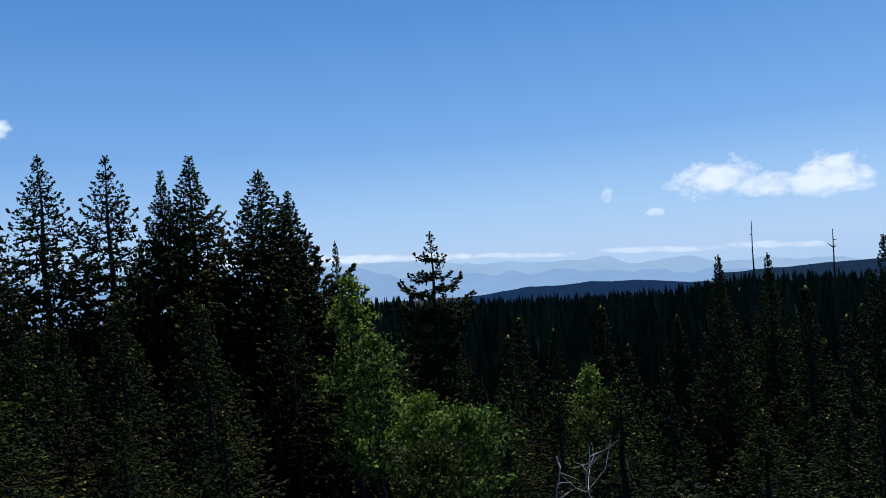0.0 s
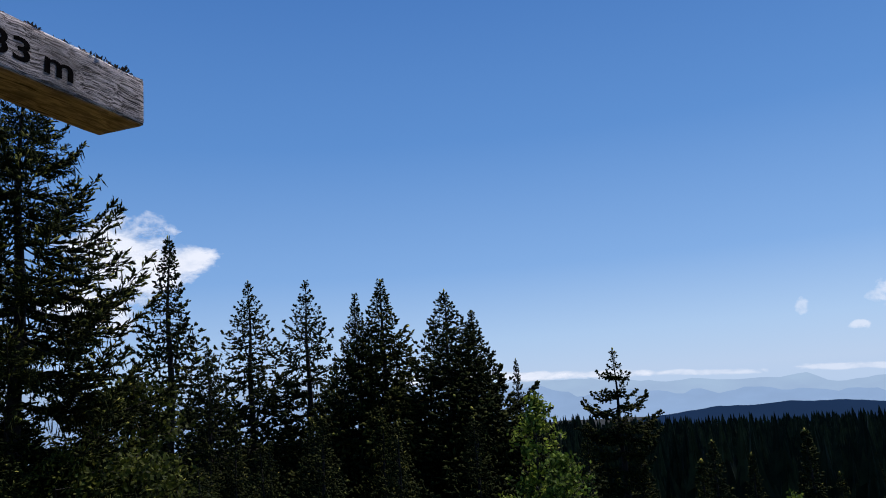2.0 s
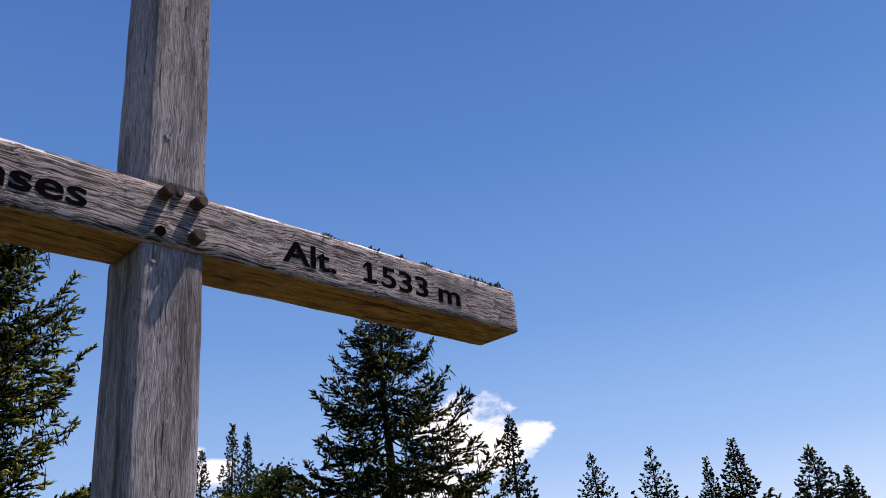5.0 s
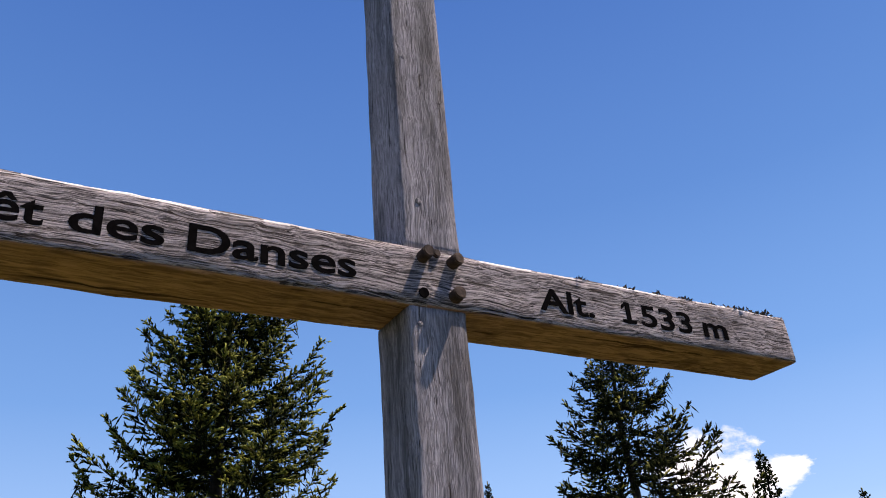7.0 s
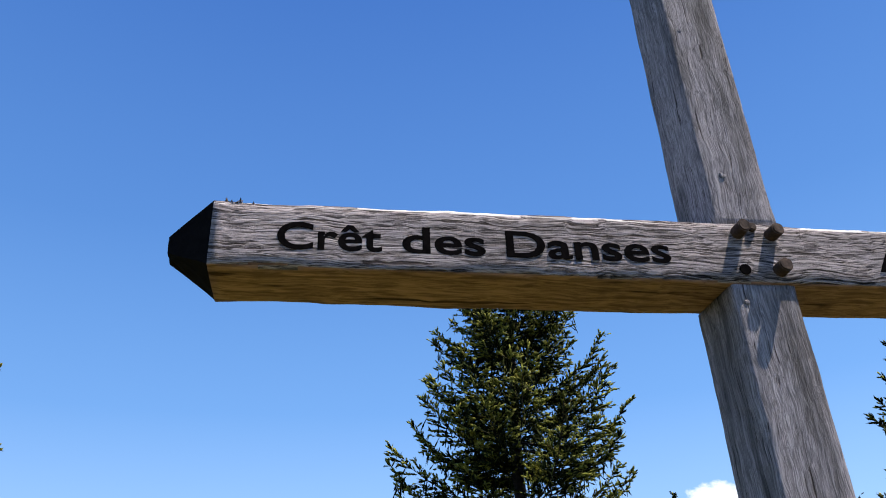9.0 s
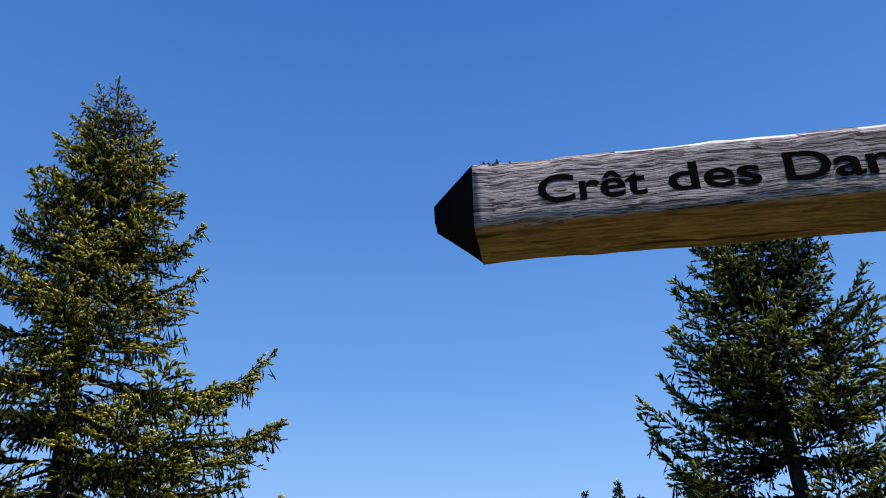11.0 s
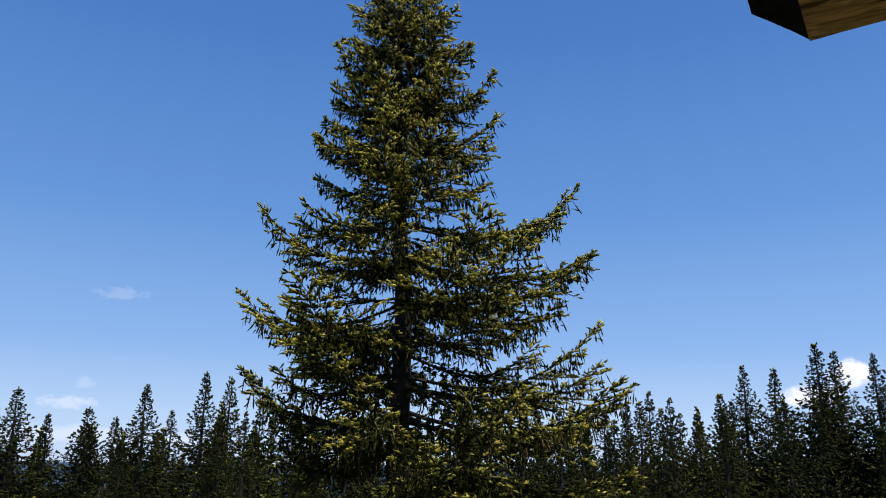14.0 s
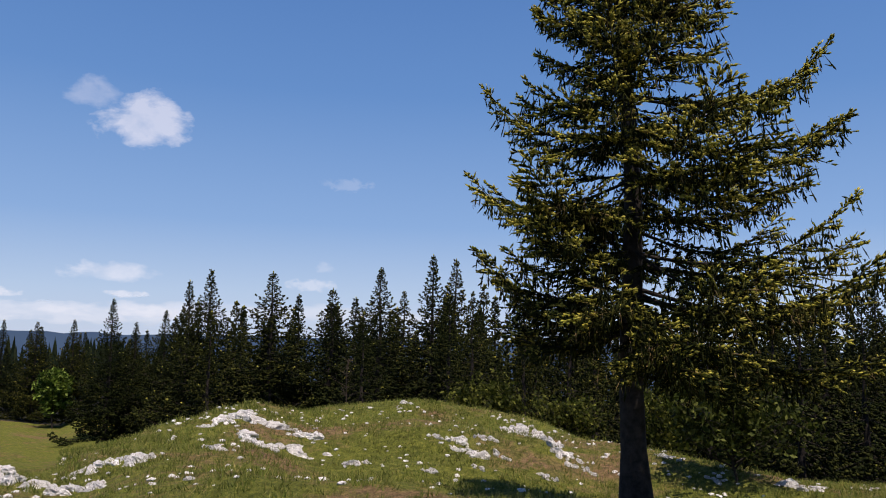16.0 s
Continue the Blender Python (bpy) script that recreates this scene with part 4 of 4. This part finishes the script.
scatter(30, 157, 178, 44, 80, 2.6, lambda a, r: 0.3, low_forms, "spruce beyond the lower meadow", "spruces of the upper wood")
scatter(10, 104, 119, 12.5, 18, 1.4, lambda a, r: -3.0, near_forms, "young spruce at the rim of the meadow", "young spruces", (1.0, 1.3))


def far_wood(name, seed, az0, az1, r0, r1, gap, tiers, label, mat, cap=90.0):
    """Far woods as one sheet of ragged little spruces; cap is the highest that their tops may stand, in degrees."""
    rng, verts, faces = random.Random(seed), [], []
    r = r0
    while r < r1:
        g = gap * (1 + r / 260.0)
        az = az0 + rng.random()
        while az < az1:
            rr = r + rng.uniform(-0.5, 0.5) * g
            x, y = place(az + rng.uniform(-0.4, 0.4) * math.degrees(g / r), rr)
            z = height(x, y, False) - 0.3
            tall = min(rng.uniform(6.5, 13.0), 1.5 + rr * math.tan(radians(cap - 1.2 * rng.random())) - z)
            wide = tall * rng.uniform(0.14, 0.22) * (1 + r / 2500.0)
            n = 6 if tiers > 2 else 5
            for k in range(tiers):
                b, t = z + tall * (0.08 + 0.8 * k / tiers), z + tall * min(1.0, 0.4 + 0.6 * (k + 1) / tiers)
                w, base, turn = wide * (1 - k / (tiers + 0.3)), len(verts), rng.uniform(0, 6)
                verts.append((x, y, t))
                for j in range(2 * n):
                    q = w * (1.0 if j % 2 else 0.5) * rng.uniform(0.75, 1.25)
                    verts.append((x + q * math.cos(turn + 3.1416 * j / n), y + q * math.sin(turn + 3.1416 * j / n), b + (0 if j % 2 else 0.14 * tall / tiers)))
                faces += [(base, base + 1 + j, base + 1 + (j + 1) % (2 * n)) for j in range(2 * n)]
            az += math.degrees(g / r) * rng.uniform(0.8, 1.25)
        r += g * 0.9
    return tagged(new(name, mesh_of(name, verts, faces, mat)), label, "forest", kind="stuff")


far_wood("spruce_forest", 1, -34, 66, 50, 260, 2.8, 6, "dense dark spruce forest filling the valley", FAR_WOOD, -2.2)
far_wood("distant_forest", 2, -34, 45, 260, 800, 3.8, 3, "distant dark spruce forest on rolling hills", FAR_WOOD)
far_wood("upper_forest", 3, 66, 156, 62, 130, 3.4, 6, "dark spruce forest behind the summit", FAR_WOOD, 0.8)
far_wood("lower_forest", 5, 156, 190, 80, 260, 3.6, 6, "dark spruce forest beyond the lower meadow", FAR_WOOD, -0.3)


# ---- broadleaf trees, dead trees ----
def broadleaf_meshes(seed, tall, radius, leaves, leaf, low=0.25, mat=None):
    rng, rnd2 = np.random.default_rng(seed), random.Random(seed)
    stem = [(0.06 * math.sin(2.1 * i + seed), 0.06 * math.cos(1.7 * i + seed), tall * 0.80 * i / 6) for i in range(7)]
    trunk = tube(stem, [0.013 * tall * (1 - i / 6.3) + 0.005 for i in range(7)], 8)
    limbs, tips = [], []
    for k in range(26):
        f = low + (0.98 - low) * k / 25
        az = 2.4 * k + rnd2.gauss(0, 0.3)
        reach = radius * math.sin(math.pi * min(1, max(0.08, (f - low + 0.18) / (1.16 - low)))) ** 0.7 * rnd2.uniform(0.7, 1.15)
        a = np.array([0, 0, tall * 0.86 * f])
        b = a + np.array([math.cos(az) * reach, math.sin(az) * reach, tall * (1 - f) * 0.15 + reach * rnd2.uniform(0.3, 0.8)])
        mid = (a + b) / 2 + np.array([0, 0, -0.08 * reach])
        limbs.append(tube([a, mid, b], [0.006 * tall * (1 - f) + 0.012, 0.012, 0.004], 4))
        for _ in range(6):
            s = rnd2.uniform(0.35, 1.0)
            p = a + (b - a) * s
            q = p + rng.normal(size=3) * np.array([0.32, 0.32, 0.2]) * (0.25 + reach * 0.4)
            limbs.append(tube([p, q], [0.006, 0.002], 3))
            tips.append(q)
    tips = np.array(tips)
    at = tips[rng.integers(0, len(tips), leaves)] + rng.normal(size=(leaves, 3)) * np.array([0.11, 0.11, 0.09]) * (0.6 + 0.4 * radius)
    u = rng.normal(size=(leaves, 3))
    u /= np.linalg.norm(u, axis=1, keepdims=True)
    v = np.cross(u, rng.normal(size=(leaves, 3)))
    v /= np.linalg.norm(v, axis=1, keepdims=True)
    s = leaf * rng.uniform(0.6, 1.3, (leaves, 1))
    quad = np.stack([at - u * s, at - v * s * 0.55, at + u * s, at + v * s * 0.55], 1).reshape(-1, 3)
    return (mesh_of("trunk", *trunk, BARK, True), mesh_of("branchwork", *joined(limbs), BARK, True), mesh_of("crown", quad, np.arange(len(quad)).reshape(-1, 4), mat or FOLIAGE))


def broadleaf(az, r, top, radius, seed, leaves, leaf, label, low=0.25):
    x, y = place(az, r)
    z = stand(x, y)
    root = spruce(broadleaf_meshes(seed, top - z, radius, leaves, leaf, low, SHADED_FOLIAGE if label == DULL else FOLIAGE), x, y, z, 40 * seed, 1.0, label, "broadleaf trees on the slope", "broadleaf_tree")
    return root


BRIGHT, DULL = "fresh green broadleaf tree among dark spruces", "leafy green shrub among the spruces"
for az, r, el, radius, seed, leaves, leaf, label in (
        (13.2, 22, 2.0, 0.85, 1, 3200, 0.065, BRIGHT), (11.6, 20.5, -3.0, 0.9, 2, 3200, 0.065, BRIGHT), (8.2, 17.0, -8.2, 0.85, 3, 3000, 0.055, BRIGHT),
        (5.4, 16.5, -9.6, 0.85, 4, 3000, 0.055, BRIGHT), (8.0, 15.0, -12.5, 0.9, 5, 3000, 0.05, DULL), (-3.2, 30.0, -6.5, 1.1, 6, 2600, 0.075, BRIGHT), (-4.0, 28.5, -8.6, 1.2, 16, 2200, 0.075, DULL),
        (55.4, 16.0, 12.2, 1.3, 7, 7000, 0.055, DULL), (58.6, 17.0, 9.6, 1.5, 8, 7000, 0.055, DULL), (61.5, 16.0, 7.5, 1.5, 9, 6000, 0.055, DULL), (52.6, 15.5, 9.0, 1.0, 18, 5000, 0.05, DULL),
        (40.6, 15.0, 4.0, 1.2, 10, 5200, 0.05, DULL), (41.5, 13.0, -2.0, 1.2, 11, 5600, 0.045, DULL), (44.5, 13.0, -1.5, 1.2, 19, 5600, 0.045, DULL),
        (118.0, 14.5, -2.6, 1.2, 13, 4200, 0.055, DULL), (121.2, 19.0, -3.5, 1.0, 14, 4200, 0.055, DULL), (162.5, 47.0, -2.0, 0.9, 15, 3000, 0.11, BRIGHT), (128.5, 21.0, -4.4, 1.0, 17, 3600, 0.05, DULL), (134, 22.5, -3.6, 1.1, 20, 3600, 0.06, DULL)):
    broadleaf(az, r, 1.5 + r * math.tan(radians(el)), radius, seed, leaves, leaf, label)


def dead_tree(az, r, top, girth, stubs, seed, label, name="dead_tree", spread=0.5, mat=None, sway=0.015):
    mat = mat or DEADWOOD
    x, y = place(az, r)
    z, rnd3 = stand(x, y), random.Random(seed)
    tall = top - z
    axis = [np.array([sway * tall * math.sin(1.3 * i + seed), sway * tall * math.cos(0.9 * i + seed), tall * i / 9]) for i in range(10)]
    root = thing(name, pose(x, y, z), label, "dead tree", "dead trees")
    part_mesh("trunk", mesh_of("trunk", *tube(axis, [max(0.012, girth * (1 - i / 10)) for i in range(10)], 8), mat, True), root)
    for k in range(stubs):
        f = rnd3.uniform(0.45, 0.98)
        i = min(8, int(f * 9))
        p = axis[i] + (axis[i + 1] - axis[i]) * (f * 9 - i)
        az2, ln = rnd3.uniform(0, 6.28), spread * rnd3.uniform(0.3, 1.0) * (1.2 - f * 0.7)
        d = np.array([math.cos(az2), math.sin(az2), rnd3.uniform(-0.1, 0.9)])
        q = p + d * ln * 0.5
        e = q + (d + np.array([rnd3.gauss(0, 0.4), rnd3.gauss(0, 0.4), rnd3.gauss(0.1, 0.3)])) * ln * 0.5
        part_mesh("branch", mesh_of("branch", *tube([p, q, e], [max(0.006, girth * 0.22), max(0.005, girth * 0.14), 0.003], 4), mat, True), root)


dead_tree(-14.6, 44, 1.55 + 44 * math.tan(radians(0.6)), 0.16, 5, 1, "bare dead spruce snag above the forest", spread=0.6, mat=BARK, sway=0.003)
dead_tree(-19.4, 48, 1.55 + 48 * math.tan(radians(-0.3)), 0.18, 9, 2, "bare dead spruce snag with short stubs above the forest", spread=0.8, mat=BARK, sway=0.003)
dead_tree(-2.9, 15.5, 1.55 + 15.5 * math.tan(radians(-14.0)), 0.03, 10, 3, "small bleached dead tree with bare twigs", spread=1.1, sway=0.03)
dead_tree(-0.8, 15.2, 1.55 + 15.2 * math.tan(radians(-14.6)), 0.026, 5, 4, "small bleached dead tree with bare twigs", spread=0.7, sway=0.03)
dead_tree(143.8, 23.5, 1.55 + 23.5 * math.tan(radians(-1.6)), 0.03, 40, 5, "small grey dead spruce at the wood's edge", spread=0.45, mat=LICHEN)


# ---- rocks and grass on the summit ----
def rock_mesh(seed):
    rng3 = random.Random(seed)
    bm = bmesh.new()
    bmesh.ops.create_icosphere(bm, subdivisions=3, radius=1.0)
    cuts = [(Vector((rng3.gauss(0, 1), rng3.gauss(0, 1), rng3.gauss(0.3, 0.7))).normalized(), rng3.uniform(0.38, 0.82)) for _ in range(12)]
    for v in bm.verts:
        for nrm, d in cuts:
            over = v.co.dot(nrm) - d
            if over > 0:
                v.co -= nrm * over
        # furrows worn along the bedding
        v.co += v.co.normalized() * (0.20 * noise.noise(Vector((v.co.x * 1.2 + seed, v.co.y * 6.0, v.co.z * 3.0))) + 0.10 * noise.noise(v.co * 2.6 + Vector((seed, 0, 0))) - 0.16 * abs(noise.noise(v.co * 4.5 + Vector((0, seed, 0)))) + 0.13 * noise.noise(v.co * 8.5 + Vector((seed, seed, 0))))
    me = bpy.data.meshes.new("rock")
    bm.to_mesh(me)
    bm.free()
    me.materials.append(ROCK)
    return me


ROCKS = [rock_mesh(k) for k in range(8)]
rnd = random.Random(77)
# place and length of each outcrop
OUTCROPS = [(-7.55, -13.87, 1.00), (-5.87, -11.30, 0.40), (-7.13, -12.41, 0.80), (-8.38, -13.06, 0.93), (-7.83, -12.11, 0.86), (-8.14, -11.07, 0.48), (-4.35, -11.00, 0.91), (-3.53, -9.97, 0.66),
            (-3.30, -11.86, 0.94), (-3.05, -11.3, 0.7), (-3.88, -11.40, 0.34), (-12.48, -14.70, 0.41), (-6.95, -13.90, 0.33), (-8.23, -13.31, 0.44), (-7.58, -9.91, 0.18), (-4.06, -8.53, 0.16), (-10.15, -10.82, 0.57),
            (-9.96, -10.18, 0.60), (-10.79, -10.56, 0.43), (-10.45, -9.82, 0.40), (-12.64, -11.22, 0.89), (-12.2, -10.6, 0.6), (-12.06, -10.05, 0.67), (-11.60, -9.33, 0.63), (-11.54, -8.86, 0.36),
            (-9.43, -9.40, 0.23), (-10.43, -8.82, 0.29), (-8.62, -9.68, 0.32), (-13.16, -8.28, 0.33), (-12.82, -7.15, 0.37), (-13.52, -5.99, 0.63)]


def rock_place(x, y, size, turn, flat):
    return pose(x, y, height(x, y) + size * flat * 0.10, rnd.gauss(0, 12), rnd.gauss(0, 12), turn) @ Matrix.Diagonal((size * rnd.uniform(1.1, 1.7), size * rnd.uniform(0.6, 0.9), size * flat, 1))


RUBBLE = [np.array([v.co[:] + (1.0,) for v in me.vertices]) for me in ROCKS]
rubble_verts, rubble_faces, laid = [], [], 0
for cx, cy, length in OUTCROPS:
    # the beds run down the slope; blocks break off along them
    run = math.degrees(math.atan2(cy, cx)) + 62 + rnd.gauss(0, 14)
    c, sn = math.cos(radians(run)), math.sin(radians(run))
    for k in range(5 + int(length * 15)):
        along, off = rnd.uniform(-0.5, 0.5) * length, rnd.gauss(0, 0.15) * length
        size = length * (rnd.uniform(0.14, 0.21) if k < 3 else rnd.uniform(0.04, 0.12)) + 0.02
        at = rock_place(cx + along * c - off * sn, cy + along * sn + off * c, size, run + rnd.gauss(0, 22), rnd.uniform(0.5, 0.85))
        form = rnd.randrange(len(ROCKS))
        if k < 8:
            ob = new("rock", ROCKS[form])
            ob.matrix_basis = at
            tagged(ob, "pale weathered limestone rock half sunk in grass", "rock", "limestone rocks")
        else:
            rubble_verts.append((RUBBLE[form] @ np.array(at).T)[:, :3])
            rubble_faces.append(np.array([p.vertices[:] for p in ROCKS[form].polygons]) + laid)
            laid += len(RUBBLE[form])
tagged(new("limestone_rubble", mesh_of("limestone_rubble", np.concatenate(rubble_verts), np.concatenate(rubble_faces), ROCK)), "broken pale limestone strewn round the outcrops", "stones", kind="stuff")


def pebbles():
    rng4 = np.random.default_rng(8)
    ico = bmesh.new()
    bmesh.ops.create_icosphere(ico, subdivisions=1, radius=1.0)
    base, tri = np.array([v.co[:] for v in ico.verts]), np.array([[v.index for v in f.verts] for f in ico.faces])
    ico.free()
    verts, faces, n = [], [], 0
    while n < 900:
        az, r = rng4.uniform(104, 170), math.sqrt(rng4.uniform(36, 360))
        x, y = place(az, r)
        if noise.noise(Vector((x * 0.5, y * 0.5, 5))) < rng4.uniform(-0.5, 0.5):
            continue
        s = rng4.uniform(0.012, 0.05)
        p = base * (1 + 0.3 * rng4.normal(size=base.shape)) * s * np.array([1.2, 1, 0.6]) + np.array([x, y, height(x, y) + 0.2 * s])
        verts.append(p)
        faces.append(tri + n * len(base))
        n += 1
    return tagged(new("stone_scatter", mesh_of("stone_scatter", np.concatenate(verts), np.concatenate(faces), ROCK)), "small pale stones strewn in the grass", "stones", kind="stuff")


pebbles()


def grass():
    rng5 = np.random.default_rng(9)
    verts, tufts = [], 0
    while tufts < 26000:
        az, r = rng5.uniform(103, 172), math.sqrt(rng5.uniform(30, 420))
        x, y = place(az, r)
        if noise.noise(Vector((x * 0.45, y * 0.45, 2.0))) + 0.4 * noise.noise(Vector((x * 2, y * 2, 4.0))) < rng5.uniform(-0.75, 0.25):
            continue
        z = height(x, y) - 0.01
        tall = rng5.uniform(0.03, 0.11)
        for _ in range(5):
            a, w = rng5.uniform(0, 6.28), rng5.uniform(0.004, 0.009)
            bx, by = x + rng5.normal() * 0.03, y + rng5.normal() * 0.03
            lx, ly = rng5.normal() * 0.04, rng5.normal() * 0.04
            verts += [(bx - w * math.cos(a), by - w * math.sin(a), z), (bx + w * math.cos(a), by + w * math.sin(a), z), (bx + lx, by + ly, z + tall * rng5.uniform(0.6, 1.2))]
        tufts += 1
    return tagged(new("meadow_grass", mesh_of("meadow_grass", verts, np.arange(len(verts)).reshape(-1, 3), GRASS)), "short green and straw-coloured meadow grass", "grass", kind="stuff")


grass()
